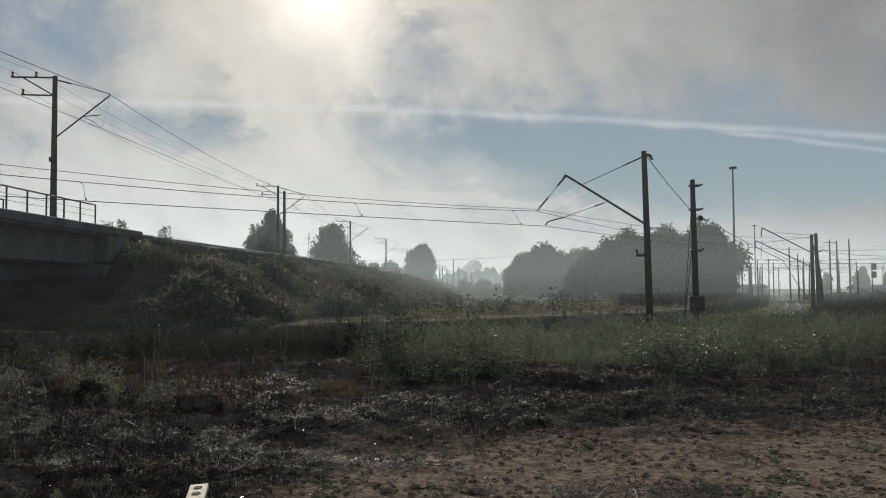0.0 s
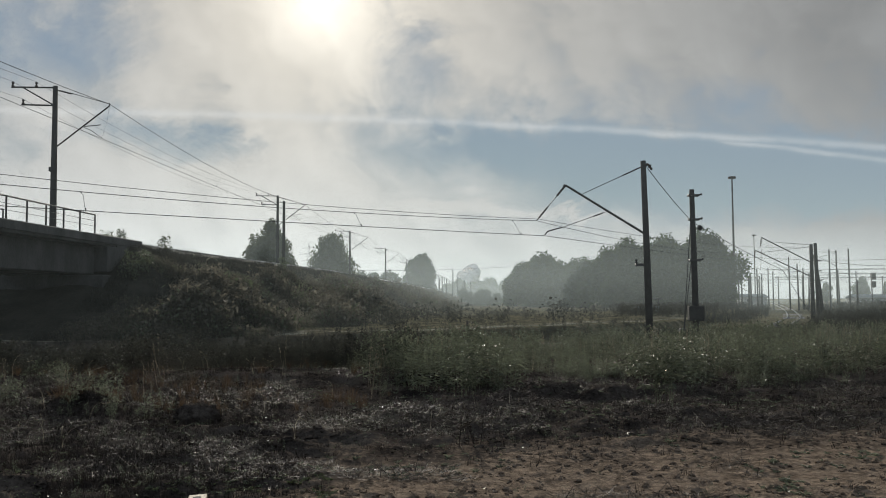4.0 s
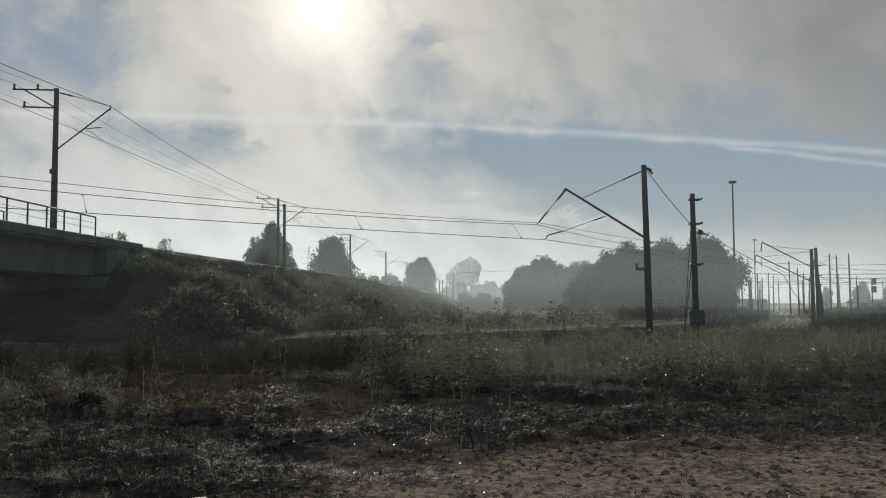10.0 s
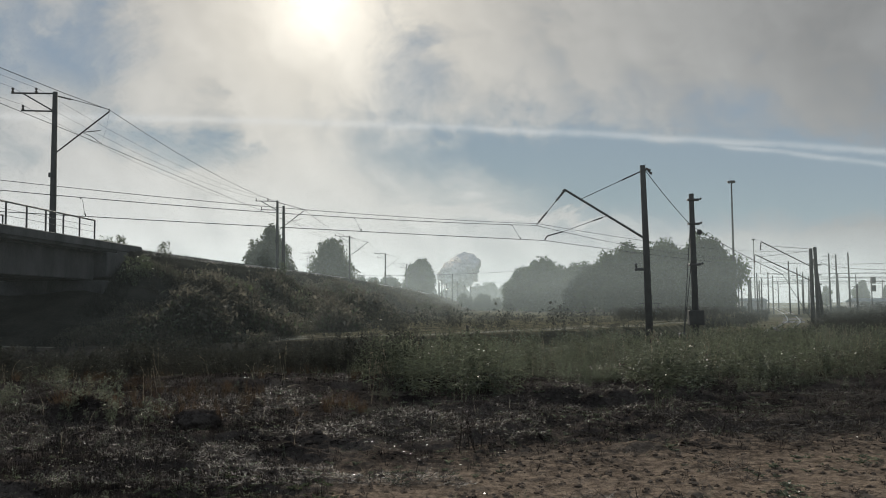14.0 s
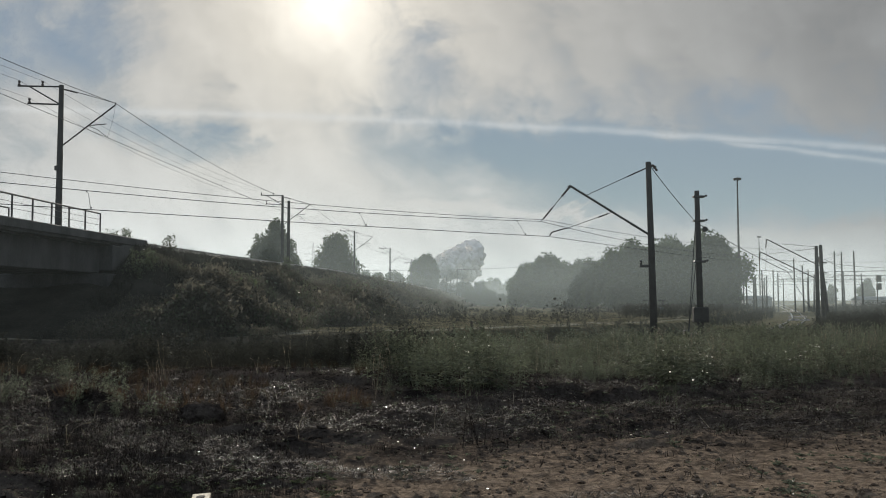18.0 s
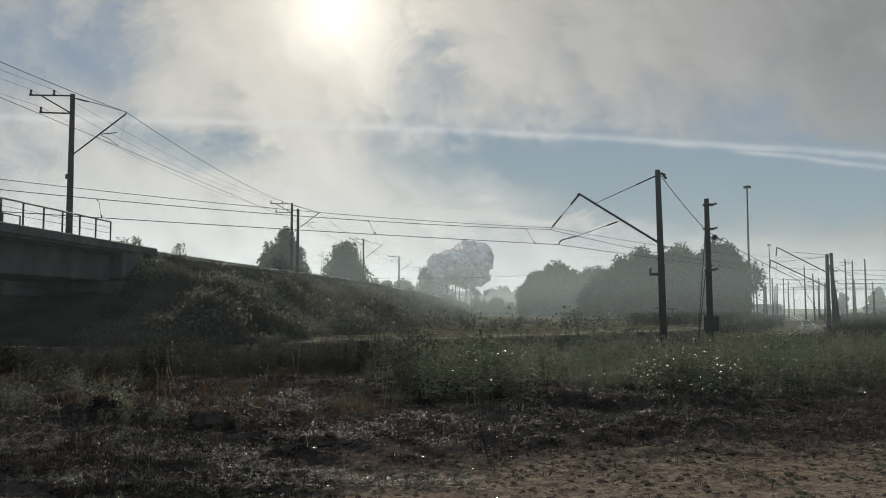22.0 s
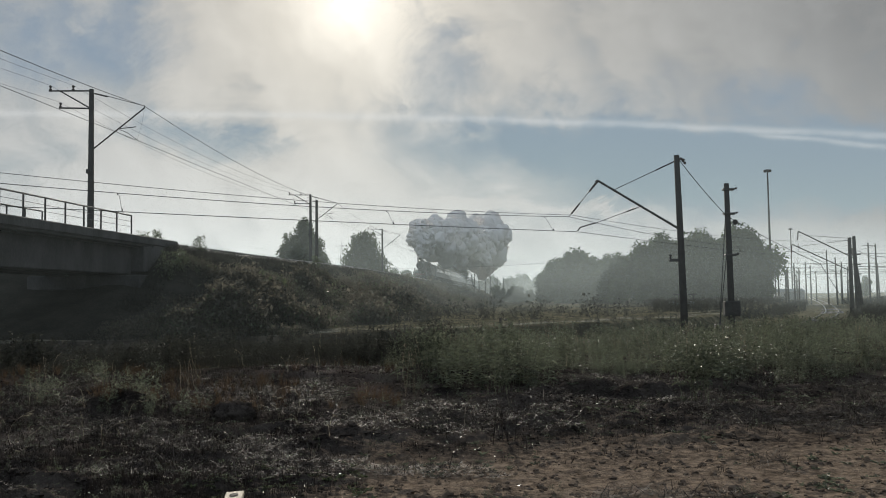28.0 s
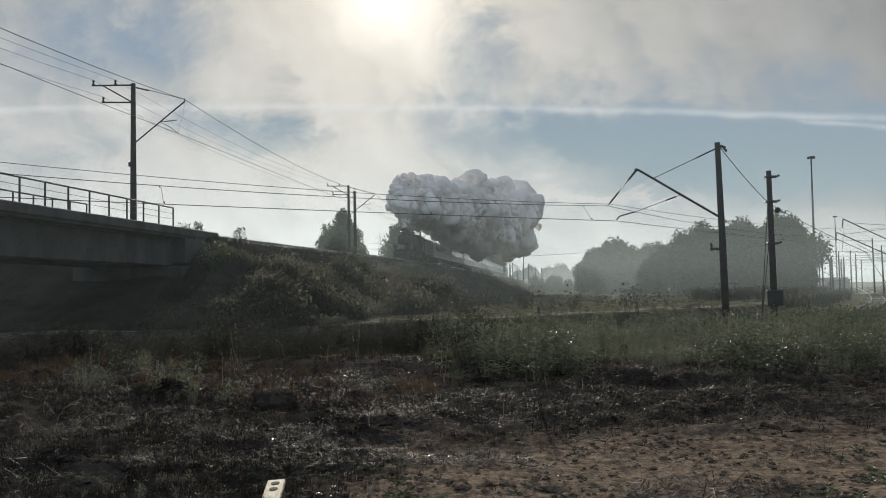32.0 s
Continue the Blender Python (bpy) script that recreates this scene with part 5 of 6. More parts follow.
    scatter("yard_brush", "spire", x, y, ground_z(x, y) - 0.05, 0.6 + 0.7 * r.random(len(x)), BRUSH, "dark brush among the yard's poles", r)
    # the embankment's slope
    y = 40 + 330 * r.random(26000) ** 2.2
    x = main_x(y) + 3.4 + 14.5 * r.random(len(y))
    lump = vnoise(x, y, 2.6, 3)
    k = (bank_z(x, y) > -0.7) & (lump > -0.22)
    x, y, lump = x[k], y[k], lump[k]
    z = bank_z(x, y) - 0.08
    size = (0.4 + 0.4 * r.random(len(x)) + 2.6 * np.maximum(lump, 0)) * (0.22 + 0.78 * sstep(x - main_x(y), 3.8, 8.5))
    sort = r.random(len(x)) + 0.35 * vnoise(x + 70, y, 5.0, 2)
    for name, kind, lo, hi, material, label in (
            ("slope_brush", "clump", -9, 0.5, SLOPE, "thick dark brush on the embankment slope"), ("slope_weeds", "spire", 0.5, 0.78, SLOPE, "tall weeds on the embankment slope"),
            ("slope_shoots", "clump", 0.78, 0.98, LEAFDULL, "pale willow shoots on the embankment slope"), ("slope_dry_grass", "tuft", 0.98, 9, RUSTY, "withered grass on the embankment slope")):
        q = (sort > lo) & (sort <= hi)
        scatter(name, kind, x[q], y[q], z[q], size[q], material, label, r)
    y = 46 + 120 * r.random(3500) ** 1.3
    x = main_x(y) + 3.0 + 1.6 * r.random(len(y))
    scatter("shoulder_grass", "tuft", x, y, bank_z(x, y) - 0.05, 0.3 + 0.35 * r.random(len(x)), BRUSH, "dark grass along the shoulder of the line", r)
    # short withered stubble
    x, y = spots(r, 46000, -0.62, 0.62, 5.2, 18, lambda x, y: (r.random(len(x)) > 0.97 * bare_soil(x, y)) & (r.random(len(x)) < 0.22 + 0.7 * sstep(x / y, -0.10, -0.34)) & (vnoise(x + 5, y, 1.0, 3) > -0.3))
    scatter("withered_stubble", "stubble", x, y, ground_z(x, y) - 0.01, 0.04 + 0.09 * r.random(len(x)), STUB, "short dark withered stubble over the soil", r)
    # low leaves and litter on the near soil
    x, y = spots(r, 2600, -0.55, 0.6, 5.5, 16, lambda x, y: vnoise(x, y, 1.1, 3) > 0.12)
    scatter("ground_leaves", "low", x, y, ground_z(x, y) - 0.01, 0.22 + 0.35 * r.random(len(x)), WEED, "small wet leaves hugging the soil", r)
    n = 240000
    x, y = spots(r, n, -0.6, 0.6, 5.2, 18, lambda x, y: (vnoise(x, y, 1.4, 3) > -0.12 + 0.5 * sstep(np.minimum(10.7 + 0.15 * x - y, 1.6 * (x + 2.0 - 0.22 * (y - 6.8))), -0.5, 2.0)))
    n = len(x)
    a, length, lift = r.random(n) * 6.28, 0.03 + 0.18 * r.random(n) ** 3, r.random(n) ** 5
    d = np.stack([np.cos(a), np.sin(a), 0.12 + lift], 1) * length[:, None]
    p = np.stack([x, y, ground_z(x, y) + 0.006 + 0.02 * r.random(n)], 1)
    s = np.stack([-np.sin(a), np.cos(a), 0.4 * r.normal(size=n)], 1) * (0.0012 + 0.0035 * r.random(n) ** 3)[:, None]
    v = np.stack([p - s, p + s, p + d + s * 0.4, p + d - s * 0.4], 1).reshape(-1, 3)
    f = np.arange(n * 4).reshape(-1, 4)
    cut = int(n * 0.05) * 4
    tagged(new("dry_straws", fast_mesh("dry_straws", v[:cut], f[:cut // 4], STRAW)), "scattered pale dry straws on the soil", "litter", kind="stuff")
    tagged(new("dead_litter", fast_mesh("dead_litter", v[cut:], f[cut // 4:] - cut, LITTER)), "mat of dark dead stems and torn turf", "litter", kind="stuff")
    x, y = spots(r, 60000, -0.6, 0.6, 5.2, 20, lambda x, y: (vnoise(x, y, 0.5, 3) > -0.12) & (r.random(len(x)) > 0.95 * bare_soil(x, y)))
    n = len(x)
    c = np.stack([x, y, ground_z(x, y) + 0.01 + 0.03 * r.random(n)], 1)
    a, b = r.normal(size=(n, 3)) * [1, 1, 0.34], r.normal(size=(n, 3)) * [1, 1, 0.34]
    a = a / np.linalg.norm(a, axis=1)[:, None] * (0.004 + 0.012 * r.random(n) ** 2)[:, None]
    b = b / np.linalg.norm(b, axis=1)[:, None] * (0.003 + 0.005 * r.random(n))[:, None]
    v = np.stack([c - a, c + b, c + a, c - b], 1).reshape(-1, 3)
    tagged(new("wet_leaves", fast_mesh("wet_leaves", v, np.arange(n * 4).reshape(-1, 4), WETLEAF)), "tiny wet glinting leaves strewn over the soil", "leaves", kind="stuff")
    x, y = spots(r, 420, -0.34, -0.12, 6.2, 8.6, lambda x, y: vnoise(x + 2, y, 0.6, 3) > 0.02)
    scatter("wet_clover", "low", x, y, ground_z(x, y), 0.16 + 0.22 * r.random(len(x)), WETLEAF, "wet green leaves shining around a board", r)
    x, y = spots(r, 7000, -0.3, 0.75, 36, 80, lambda x, y: (low_side(x, y) > 7.4) & (low_side(x, y) < 10.5) & (bank_z(x, y) < -0.3) & (vnoise(x, y, 1.6, 3) > -0.05))
    scatter("edge_grass", "clump", x, y, ground_z(x, y) - 0.06, 0.12 + 0.34 * r.random(len(x)) ** 2, SLOPE, "rough grass along the edge of the flat", r)
    x, y = spots(r, 34, -0.58, -0.12, 9.5, 19)
    scatter("pale_reeds", "reed", x, y, ground_z(x, y), 0.3 + 0.35 * r.random(len(x)), STRAW, "pale arching dry grass stems with drooping heads", r)
    # torn dead turf on the near soil
    x, y = spots(r, 9000, -0.6, 0.6, 5.2, 16.5, lambda x, y: (vnoise(x, y, 0.9, 3) > -0.1 + 0.55 * bare_soil(x, y)))
    scatter("dead_turf", "tuft", x, y, ground_z(x, y) - 0.015, 0.06 + 0.16 * r.random(len(x)) ** 2, LITTER, "tufts of dead torn turf on the soil", r, 0.6)
    x, y = spots(r, 1500, -0.6, 0.6, 6, 17, lambda x, y: (vnoise(x + 11, y, 1.0, 3) > 0.08 + 0.3 * bare_soil(x, y)))
    scatter("sparse_herbs", "weed", x, y, ground_z(x, y) - 0.01, 0.04 + 0.10 * r.random(len(x)) ** 2, WEED, "sparse small herbs between the torn turf", r)
    # clods
    bm = bmesh.new()
    bmesh.ops.create_icosphere(bm, subdivisions=1, radius=1)
    cv, cf = np.array([q.co for q in bm.verts]), np.array([[q.index for q in g.verts] for g in bm.faces])
    bm.free()
    x, y = spots(r, 17000, -0.6, 0.6, 5.2, 17, lambda x, y: vnoise(x, y, 0.9, 3) > -0.3)
    n = len(x)
    q = 0.004 + 0.026 * r.random(n) ** 4
    w = cv[None] * q[:, None, None] * (0.7 + 0.6 * r.random((n, len(cv), 1))) * [1.2, 1.0, 0.7]
    w += np.stack([x, y, ground_z(x, y) + q * 0.2], 1)[:, None]
    f = (cf[None] + (np.arange(n) * len(cv))[:, None, None]).reshape(-1, 3)
    tagged(new("soil_clods", fast_mesh("soil_clods", w.reshape(-1, 3), f, EARTH)), "loose brown soil clods and crumbs", "soil", kind="stuff")


def build_turf_lumps():
    """Torn lumps of turf lying about the edge of the bare soil."""
    r = np.random.default_rng(91)
    bm = bmesh.new()
    bmesh.ops.create_icosphere(bm, subdivisions=2, radius=1)
    cv, cf = np.array([q.co for q in bm.verts]), np.array([[q.index for q in g.verts] for g in bm.faces])
    bm.free()
    x, y = spots(r, 5200, -0.6, 0.6, 5.6, 17, lambda x, y: vnoise(x + 4, y, 0.9, 3) > -0.05 + 0.42 * bare_soil(x, y))
    n = len(x)
    q = 0.012 + 0.05 * r.random(n) ** 4
    w = cv[None] * q[:, None, None] * (0.62 + 0.75 * r.random((n, len(cv), 1))) * [1.35, 1.0, 0.62]
    a = r.random(n) * 6.28
    ca, sa = np.cos(a)[:, None], np.sin(a)[:, None]
    w = np.stack([w[..., 0] * ca - w[..., 1] * sa, w[..., 0] * sa + w[..., 1] * ca, w[..., 2]], -1)
    w += np.stack([x, y, ground_z(x, y) + q * 0.12], 1)[:, None]
    f = (cf[None] + (np.arange(n) * len(cv))[:, None, None]).reshape(-1, 3)
    tagged(new("turf_lumps", fast_mesh("turf_lumps", w.reshape(-1, 3), f, EARTH)), "dark torn lumps of turf on the soil", "soil", kind="stuff")


# ---- haze over the fields, imitated by flat upright sheets ----
def build_haze_sheets():
    for y, k in HAZE_SHEETS:
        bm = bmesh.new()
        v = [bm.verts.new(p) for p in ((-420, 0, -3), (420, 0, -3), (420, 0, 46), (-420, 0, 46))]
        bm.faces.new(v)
        ob = part("haze_sheet", bm, haze_sheet_material("mist", k))
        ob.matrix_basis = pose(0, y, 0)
        tagged(ob, "flat translucent sheet imitating morning haze over the fields", "mist", kind="stuff")


# y and strength of each added haze sheet, paling all that stands behind it
HAZE_SHEETS = [(26, 0.017), (58, 0.008), (88, 0.03), (118, 0.038), (152, 0.055), (200, 0.07), (265, 0.085), (390, 0.20)]
build_trees()
build_plants()
build_turf_lumps()
build_haze_sheets()


# ---- the train: local +y is towards the rear, -y ahead; z = 0 at the rail head ----
def wheelset(parent, y, r, w=0.8, name="wheel"):
    for s in (-1, 1):
        wh = part(name, lathe(bmesh.new(), [(r * 0.25, -0.02), (r * 0.3, 0.09), (r * 0.85, 0.05), (r, 0.0), (r, 0.13), (r * 0.85, 0.12), (r * 0.3, 0.12)], (s * w - 0.06, y, r), "x", 18), UNDER, parent)


def build_engine():
    t = thing("steam_locomotive", "black steam locomotive with a lit headlamp hauling coaches", "locomotive")
    part("boiler", lathe(bmesh.new(), [(0.5, 0.55), (0.86, 0.62), (0.92, 0.75), (0.92, 2.8), (0.95, 3.0), (0.98, 8.0), (1.02, 10.2)], (0, 0, 3.2), "y", 24), SOOT, t, smooth=False)
    part("smokebox_door", lathe(bmesh.new(), [(0.1, 0.36), (0.5, 0.42), (0.74, 0.56), (0.74, 0.62)], (0, 0, 3.2), "y", 20), SOOT, t)
    part("chimney", lathe(bmesh.new(), [(0.46, 3.95), (0.38, 4.2), (0.38, 4.85), (0.48, 4.92), (0.48, 5.02), (0.34, 5.02)], (0, 1.7, 0), "z", 16), SOOT, t)
    for y, r, h in ((3.6, 0.5, 4.75), (6.2, 0.5, 4.72)):
        part("dome", lathe(bmesh.new(), [(r * 1.2, 3.9), (r, 4.05), (r, h - 0.15), (r * 0.7, h), (0.1, h + 0.03)], (0, y, 0), "z", 16), SOOT, t)
    bm = bmesh.new()
    box(bm, -1.5, 1.5, 10.1, 12.4, 1.6, 3.98, 0.05)
    cab = part("cab", bm, SOOT, t)
    bm = bmesh.new()
    prof = [(-1.62, 3.9), (-1.3, 4.25), (-0.7, 4.45), (0, 4.52), (0.7, 4.45), (1.3, 4.25), (1.62, 3.9)]
    a = [bm.verts.new((x, 9.9, z)) for x, z in prof]
    b = [bm.verts.new((x, 12.7, z)) for x, z in prof]
    for i in range(6):
        bm.faces.new((a[i], a[i + 1], b[i + 1], b[i]))
    bm.faces.new(a[::-1])
    bm.faces.new(b)
    part("cab_roof", bm, SOOT, t)
    for s in (-1, 1):
        bm = bmesh.new()
        box(bm, s * 1.51 - 0.01, s * 1.51 + 0.01, 10.5, 11.9, 2.7, 3.5, 0.004)
        part("window", bm, PANE, cab)
        bm = bmesh.new()
        box(bm, s * 1.35 - 0.22, s * 1.35 + 0.22, 0.3, 10.2, 1.62, 1.72, 0.02)
        part("running_board", bm, REDPAINT, t, "dark red edge board")
        part("handrail", tubes(([(s * 1.05, 0.8, 3.3), (s * 1.05, 10, 3.4)], 0.025), sides=5), STEEL, t)
        part("cylinder", lathe(bmesh.new(), [(0.1, 0.7), (0.42, 0.75), (0.42, 1.9), (0.1, 1.95)], (s * 1.15, 0, 1.05), "y", 14), SOOT, t)
        part("coupling_rod", tubes(([(s * 1.05, 3.4, 0.75), (s * 1.05, 9.3, 0.75)], 0.07), sides=6), STEEL, t)
        part("ladder", tubes(([(s * 1.3, -0.3, 0.7), (s * 1.2, 0.4, 2.3)], 0.03), sides=5), STEEL, t)
    bm = bmesh.new()
    box(bm, -1.35, 1.35, -0.7, -0.4, 0.8, 1.25, 0.04)
    part("buffer_beam", bm, REDPAINT, t, "dark red buffer beam")
    for s in (-1, 1):
        part("buffer", lathe(bmesh.new(), [(0.12, -0.75), (0.12, -1.05), (0.24, -1.1), (0.24, -1.16)], (s * 0.88, 0, 1.06), "y", 12), SOOT, t)
        part("lower_lamp", lathe(bmesh.new(), [(0.1, -0.72), (0.14, -0.55), (0.1, -0.4)], (s * 0.8, 0, 1.5), "y", 10), PANE, t, "small unlit buffer-beam lamp")
    bm = bmesh.new()
    v = [bm.verts.new(p) for p in ((-1.2, -0.5, 0.75), (1.2, -0.5, 0.75), (1.2, -0.6, 0.2), (0, -1.2, 0.15), (-1.2, -0.6, 0.2))]
    bm.faces.new((v[0], v[1], v[2], v[3], v[4]))
    part("pilot_plate", bm, SOOT, t)
    bm = bmesh.new()
    box(bm, -1.1, 1.1, -0.5, 12.3, 0.75, 1.55, 0.05)
    part("main_frame", bm, UNDER, t)
    # the long hood is added to block the glow from the side
    part("headlamp", lathe(bmesh.new(), [(0.095, 0.30), (0.095, -0.98), (0.15, -0.98), (0.2, 0.1), (0.24, 0.3), (0.22, 0.6), (0.1, 0.66)], (0, 0, 4.32), "y", 14), SOOT, t, "headlamp on the smokebox with a long added glow-blocking hood")
    part("headlamp_glass", lathe(bmesh.new(), [(0.04, 0.22), (0.093, 0.23), (0.093, 0.29)], (0, 0, 4.32), "y", 14), LAMPGLOW, t, "glowing headlamp")
    for s in (-1, 1):
        bm = bmesh.new()
        box(bm, s * 1.32 - 0.02, s * 1.32 + 0.02, -0.2, 2.2, 1.72, 2.6, 0.01)
        part("front_side_plate", bm, SOOT, t)
    bm = bmesh.new()
    box(bm, -1.35, 1.35, -0.55, 0.5, 1.55, 1.7, 0.03)
    part("front_platform", bm, SOOT, t)
    for y, r in ((0.6, 0.45), (3.4, 0.75), (5.3, 0.75), (7.2, 0.75), (9.1, 0.75), (11.2, 0.5)):
        wheelset(t, y, r)
    return t


def build_tender():
    t = thing("tender", "black coal tender behind the locomotive", "tender")
    bm = bmesh.new()
    box(bm, -1.5, 1.5, 0.3, 9.3, 1.35, 3.6, 0.08)
    part("tank", bm, SOOT, t)
    bm = bmesh.new()
    v = [bm.verts.new(p) for p in ((-1.45, 0.6, 3.6), (1.45, 0.6, 3.6), (1.45, 6.2, 3.6), (-1.45, 6.2, 3.6), (-0.9, 1.2, 4.2), (0.9, 1.2, 4.2), (0.9, 5.4, 4.1), (-0.9, 5.4, 4.1))]
    for q in ((0, 1, 5, 4), (1, 2, 6, 5), (2, 3, 7, 6), (3, 0, 4, 7), (4, 5, 6, 7)):
        bm.faces.new([v[i] for i in q])
    part("coal_bunker", bm, UNDER, t)
    part("filler_hatch", lathe(bmesh.new(), [(0.35, 3.6), (0.35, 3.85), (0.2, 3.9)], (0, 7.8, 0), "z", 12), SOOT, t)
    bm = bmesh.new()
    box(bm, -1.2, 1.2, 0.1, 9.5, 1.0, 1.35, 0.03)
    part("underframe", bm, UNDER, t)
    for y in (1.5, 3.0, 6.3, 7.8):
        wheelset(t, y, 0.5)
    return t


def build_coach():
    t = thing("passenger_coach", "pale grey passenger coach with dark roof", "coach", "coaches of the train")
    L = 24.0
    prof = [(-1.53, 1.1), (-1.55, 1.8), (-1.55, 3.5), (-1.45, 3.75), (-1.2, 3.95), (-0.7, 4.15), (0, 4.25), (0.7, 4.15), (1.2, 3.95), (1.45, 3.75), (1.55, 3.5), (1.55, 1.8), (1.53, 1.1)]

    def shell(i0, i1, y0, y1, grow):
        bm = bmesh.new()
        p = [(x * grow, z) for x, z in prof[i0:i1]]
        a, b = [bm.verts.new((x, y0, z)) for x, z in p], [bm.verts.new((x, y1, z)) for x, z in p]
        for i in range(len(p) - 1):
            bm.faces.new((b[i], b[i + 1], a[i + 1], a[i]))
        bm.faces.new(a)
        bm.faces.new(b[::-1])
        return bm

    part("body", shell(0, 13, 0.25, L - 0.25, 1.0), GREYCAR, t)
    part("roof", shell(3, 10, 0.2, L - 0.2, 1.012), ROOF, t)
    for s in (-1, 1):
        for k in range(9):
            y = 3.4 + k * 2.05
            bm = bmesh.new()
            box(bm, s * 1.552 - 0.012, s * 1.552 + 0.012, y, y + 1.25, 2.35, 3.2, 0.01)
            part("window", bm, GREYPANE, t)
        for y in (1.0, L - 1.9):
            bm = bmesh.new()
            box(bm, s * 1.552 - 0.01, s * 1.552 + 0.01, y, y + 0.9, 1.2, 3.3, 0.01)
            part("door", bm, GREYCAR, t)
        bm = bmesh.new()
        box(bm, s * 1.54 - 0.03, s * 1.54 + 0.03, 0.3, L - 0.3, 0.95, 1.1, 0.01)
        part("sill_beam", bm, ROOF, t)
    for k in range(6):
        y = 2.5 + k * 3.8
        part("roof_vent", lathe(bmesh.new(), [(0.14, 4.2), (0.14, 4.4), (0.24, 4.42), (0.2, 4.5)], (0.0, y, 0), "z", 8), ROOF, t)
    for y in (-0.02, L - 0.3):
        bm = bmesh.new()
        box(bm, -0.6, 0.6, y, y + 0.32, 1.2, 3.4, 0.05)
        part("gangway_bellows", bm, UNDER, t)
    bm = bmesh.new()
    box(bm, -1.2, 1.2, 0.3, L - 0.3, 0.8, 1.1, 0.03)
    box(bm, -1.1, 1.1, 9, 15, 0.4, 0.9, 0.05)
    part("underframe", bm, UNDER, t)
    for y in (2.8, 5.2, L - 5.2, L - 2.8):
        wheelset(t, y, 0.475)
    return t


GREYPANE = surface("coach_window_glass", (0.16, 0.17, 0.18), (0.22, 0.23, 0.24), 0.5, 0.12, bump=0.0)
# seconds and the y of the engine's front
TRAVEL = [(0, 806), (5, 697), (9, 606), (13, 516), (16.5, 438), (20, 364), (23, 303), (25.5, 255), (28, 209), (30, 170.5), (32, 136)]


def along(y, lift=0.0, turn=0.0, climb=0.0):
    return pose(float(main_x(y)), y, float(rail_z(y)) + lift, climb, 0, MAIN_TURN + turn)


def plume_turn(t):
    """The wind's turn of the plume and its climb, in degrees."""
    return np.interp(t, (0, 12, 24, 32), (-4.6, -5.4, -8.4, -8.9)), np.interp(t, (0, 9, 13, 19, 25, 32), (5.5, 5.5, 5.0, 3.5, 2.0, 0.5))


def rolling_stock():
    out = [(build_engine(), 0.0), (build_tender(), 13.0)]
    c = build_coach()
    out.append((c, 23.0))
    for k in range(1, 9):
        out.append((copy_thing(c, Matrix()), 23.0 + 24.4 * k))
    return out


# ---- the steam ----
def puff_mesh(name, seed, n=5, rough=1.0, material=None):
    """A billowing lump: a ball swollen by rounded knobs at two sizes."""
    bm = bmesh.new()
    bmesh.ops.create_icosphere(bm, subdivisions=n, radius=1.0)
    r = np.random.default_rng(seed)

    def knobs(k):
        c = r.normal(size=(k, 3))
        return c / np.linalg.norm(c, axis=1)[:, None]

    p = np.array([v.co for v in bm.verts])
    p /= np.linalg.norm(p, axis=1)[:, None]
    h = np.zeros(len(p))
    for k, size, amp in ((11, 0.68, 0.42), (44, 0.38, 0.27), (190, 0.17, 0.11)):
        c = knobs(k)
        w = 0.7 + 0.6 * r.random(k)
        d = np.sqrt(np.maximum(0, 2 - 2 * p @ c.T)) / (size * w)
        h += amp * rough * np.max(np.sqrt(np.maximum(0, 1 - d * d)) * w, axis=1)
    q = p * (0.62 + h)[:, None]
    for v, co in zip(bm.verts, q):
        v.co = co
    for f in bm.faces:
        f.smooth = True
    me = bpy.data.meshes.new(name)
    bm.to_mesh(me)
    bm.free()
    me.materials.append(material or STEAM)
    return me


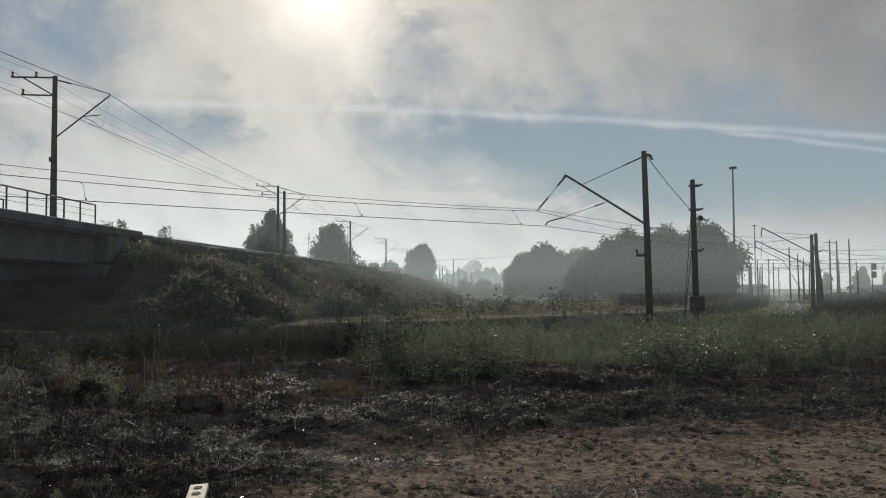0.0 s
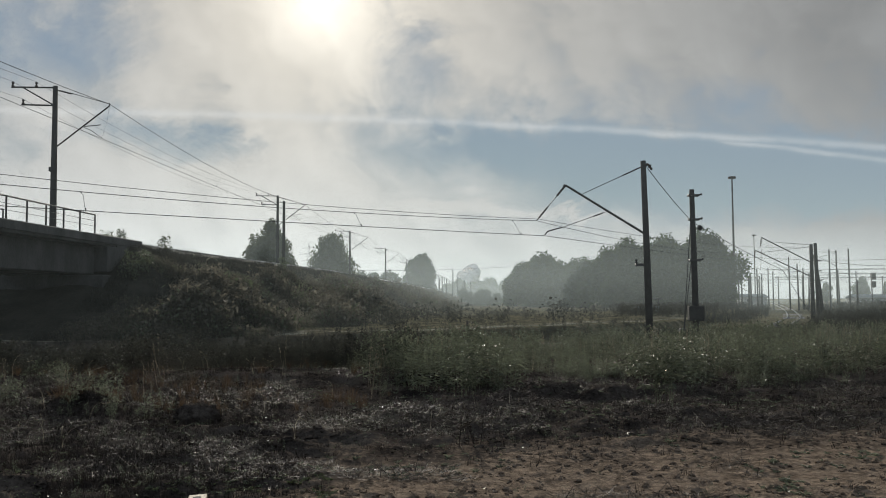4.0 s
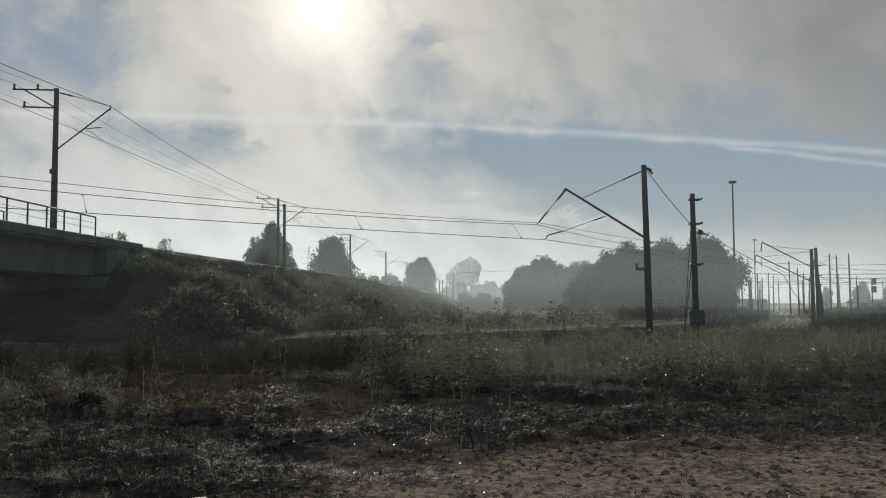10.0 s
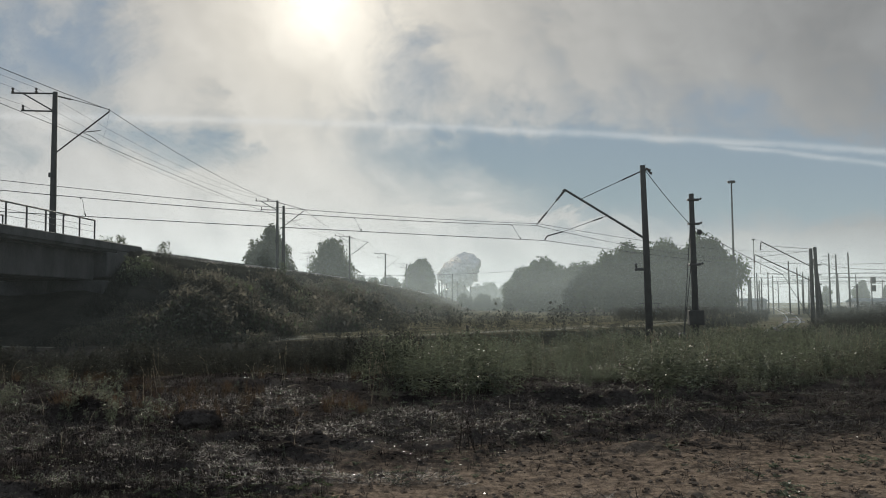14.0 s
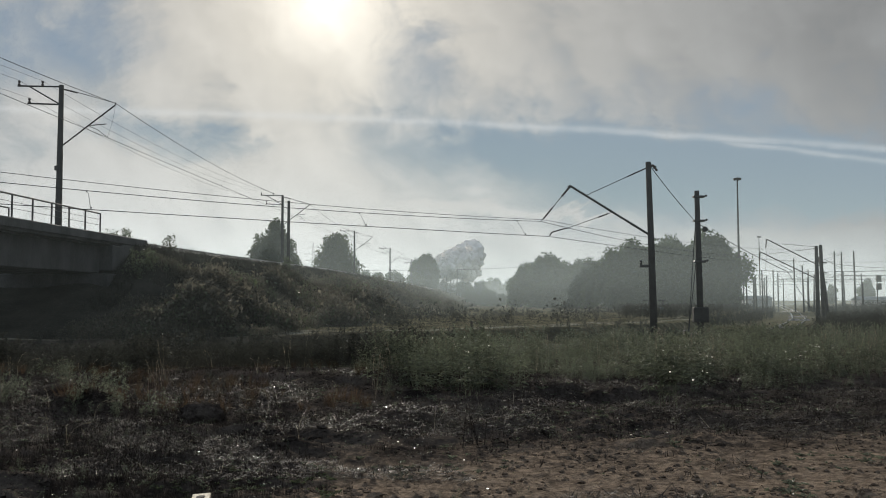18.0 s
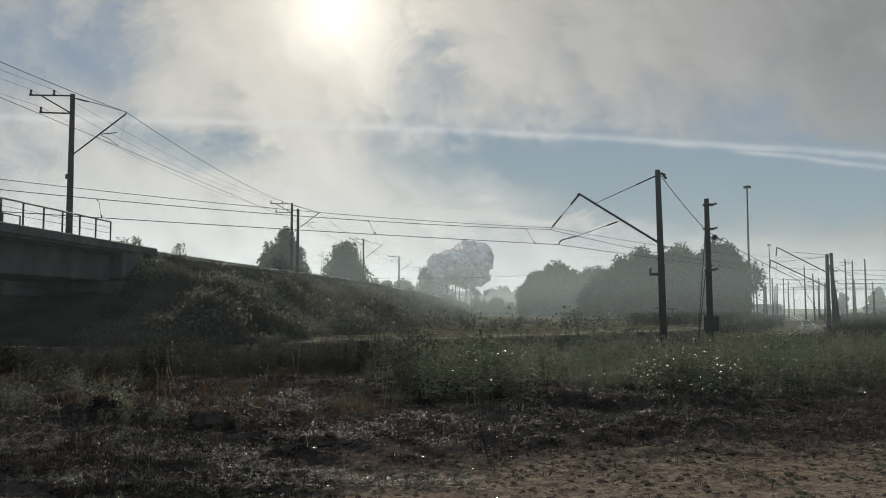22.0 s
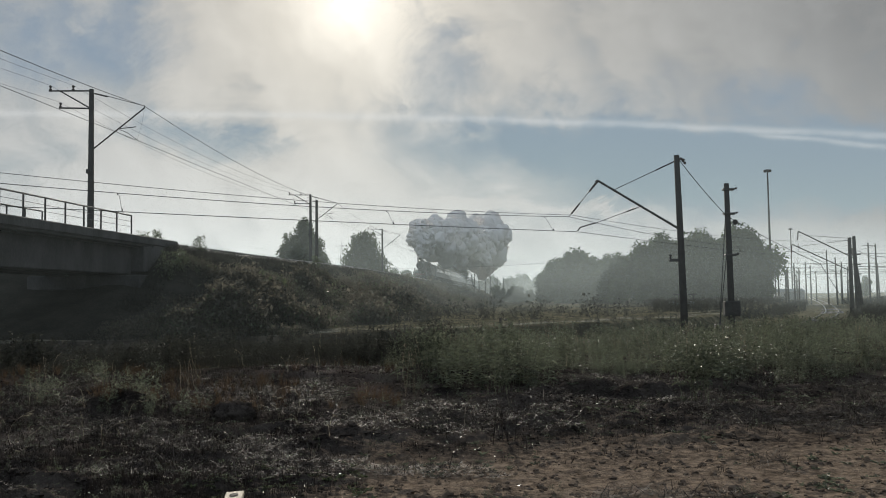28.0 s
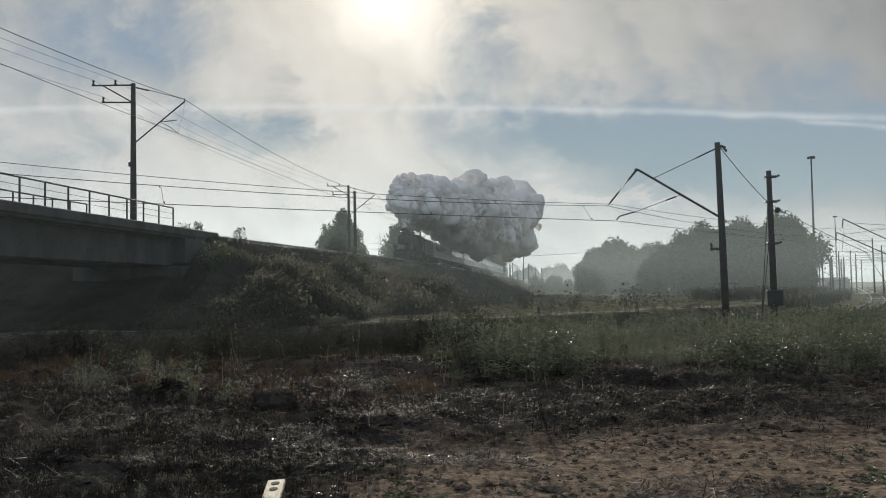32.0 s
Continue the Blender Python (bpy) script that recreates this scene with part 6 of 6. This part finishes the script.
def plume():
    """Puffs in the plume's space: y back from the chimney, radius growing; gives (object, centre, radius, phase)."""
    r = np.random.default_rng(77)
    t = thing("steam_plume", "billowing white-grey steam plume over the train", "steam")
    shapes = [puff_mesh("puff", 300 + k, 4) for k in range(6)]
    wisps = [puff_mesh("wisp", 330 + k, 4, 1.0, THINSTEAM) for k in range(4)]
    out = []

    def add(x, y, z, s, thin=False):
        ob = part_of("wisp", wisps[int(r.integers(0, 4))], t) if thin else part_of("puff", shapes[int(r.integers(0, 6))], t)
        ob.scale = (s, s * 1.05, s * (0.85 + 0.2 * r.random()))
        out.append((ob, Vector((x, y, z)), s, r.random() * 6.28, r.normal(size=3)))

    # column over the chimney
    for k, (x, y, z, s) in enumerate([(0, 0.3, 0.7, 0.35), (0, 0.7, 1.5, 0.6), (0.1, 1.2, 2.6, 1.0), (-0.3, 0.9, 4.1, 1.5)]):
        add(x, y, z, s)
    y = 1.5
    while y < 82:
        f = y / 82
        half = (2.3 + 1.2 * float(sstep(y, 1.0, 5.0)) + 3.6 * f ** 0.8) * (0.88 + 0.24 * r.random())
        mid = 5.0 + 0.6 * f + half * 0.15 * math.sin(y / 5.0)
        for k in range(6):
            a = 2 * math.pi * (k + r.random() * 0.7) / 6
            big = 0.7 + 0.6 * r.random()
            q = half * (0.45 + 0.25 * r.random()) * big
            add(q * math.cos(a), y + r.normal() * half * 0.3, mid + q * math.sin(a) * 0.9, half * (0.30 + 0.22 * r.random()) * big)
        add(0, y, mid, half * 0.55)
        # small knobs over the skin, thin ones among them
        for k in range(24):
            a = -0.9 + 4.9 * (k + r.random()) / 24
            q = half * (0.70 + 0.30 * r.random())
            add(q * math.cos(a), y + r.normal() * half * 0.35, mid + q * math.sin(a) * 0.92, half * (0.10 + 0.17 * r.random() ** 1.4), r.random() < (0.6 if 0.4 < a < 2.9 else 0.2))
        y += half * 0.62
    # loose shreds drifting under and behind the plume
    for k in range(16):
        y = 20 + 75 * r.random()
        add(r.normal() * 3, y, -1.5 + 4.0 * r.random() + 0.03 * y, 0.4 + 0.9 * r.random(), True)
    return t, out


# ---- small things ----
def build_board():
    t = thing("wooden_board", "weathered pale board with two dark holes lying on the soil", "board", at=pose(-1.86, 6.62, float(ground_z(np.array([-1.86]), np.array([6.62]))[0]) + 0.05, 7, -3, 9))
    bm = bmesh.new()
    box(bm, -0.07, 0.07, -0.62, 0.33, -0.02, 0.025, 0.006)
    part("plank", bm, TIMBER, t)
    # nothing is cut out: dark discs paint the shade inside the holes
    for y in (0.24, 0.11):
        part("knot_hole", lathe(bmesh.new(), [(0.034, 0.015), (0.034, 0.029), (0.02, 0.030)], (0.0, y, 0), "z", 12), HOLE_SHADE, t, "round hole, its shade painted as a dark disc")


def single_plant(name, label, kind, x, y, size, material, seeds=(0,)):
    t = thing(name, label, "plant", at=pose(x, y, gz(x, y)))
    for s in seeds:
        v, f = TEMPLATES[(kind, s)]
        ob = part_of("foliage", fast_mesh("foliage", v * size, f, material), t, at=pose(0.05 * s, 0.04 * s, 0, 0, 0, 80 * s))


def build_small():
    build_board()
    mound = bmesh.new()
    bmesh.ops.create_icosphere(mound, subdivisions=4, radius=1.0)
    for v in mound.verts:
        k = 1 + 0.22 * noise.fractal(v.co * 3.0, 0.5, 2.3, 6)
        v.co = Vector((v.co.x * 0.30 * k, v.co.y * 0.26 * k, v.co.z * 0.17 * k))
    x, y = -3.3, 11.9
    ob = part("earth_mound", mound, EARTH, smooth=True)
    ob.matrix_basis = pose(x, y, gz(x, y) + 0.08)
    tagged(ob, "small dark heap of turned soil", "soil heap")
    single_plant("thistle_plant", "tall green leafy weed standing alone", "weed", 3.12, 12.9, 0.8, WEED, (0, 1, 2, 3, 0, 2))
    single_plant("bushy_weed", "dark bushy weed at the edge of the bare soil", "weed", 0.28, 13.4, 0.7, WEED, (0, 1, 2, 3))
    single_plant("dead_stalk", "thin dead brown stalk on the bare soil", "spire", 0.24, 9.9, 0.42, LITTER, (1,))
    t = thing("wooden_stake", "short dark wooden stake in the grass", "stake", at=pose(1.45, 53.0, gz(1.45, 53)))
    part("stake", tubes(([(0, 0, -0.3), (0.02, 0, 1.0)], [0.09, 0.08]), sides=8), BARK, t)


build_small()
TRAIN = rolling_stock()
PLUME, PUFFS = plume()


# ---- what moves ----
def motions():
    for ob, back in TRAIN:
        walk(ob, [(t, along(y + back)) for t, y in TRAVEL])
    walk(PLUME, [(t, along(y + 1.7, 4.6, *plume_turn(t))) for t, y in TRAVEL])
    # each puff rolls: back along the outside, forward again within
    for ob, c, s, phase, spin in PUFFS:
        rows = []
        axis = Vector(spin).normalized()
        for k in range(17):
            t = 2.0 * k
            a = phase + 2 * math.pi * t / (7.0 + s)
            swell = 0.28 * s
            wide = float(np.interp(t, (0, 6, 12, 20, 28, 32), (0.95, 1.12, 1.32, 1.25, 1.05, 1.0)))
            p = Vector((c.x * wide, c.y, c.z * wide)) + Vector((0.25 * swell * math.sin(a * 0.7), swell * math.sin(a) * 1.4, swell * math.cos(a) * 0.7))
            rows.append((t, Matrix.Translation(p) @ Matrix.Rotation(radians(9.0 * t) * (1 if spin[0] > 0 else -1), 4, axis)))
        walk(ob, rows)


motions()
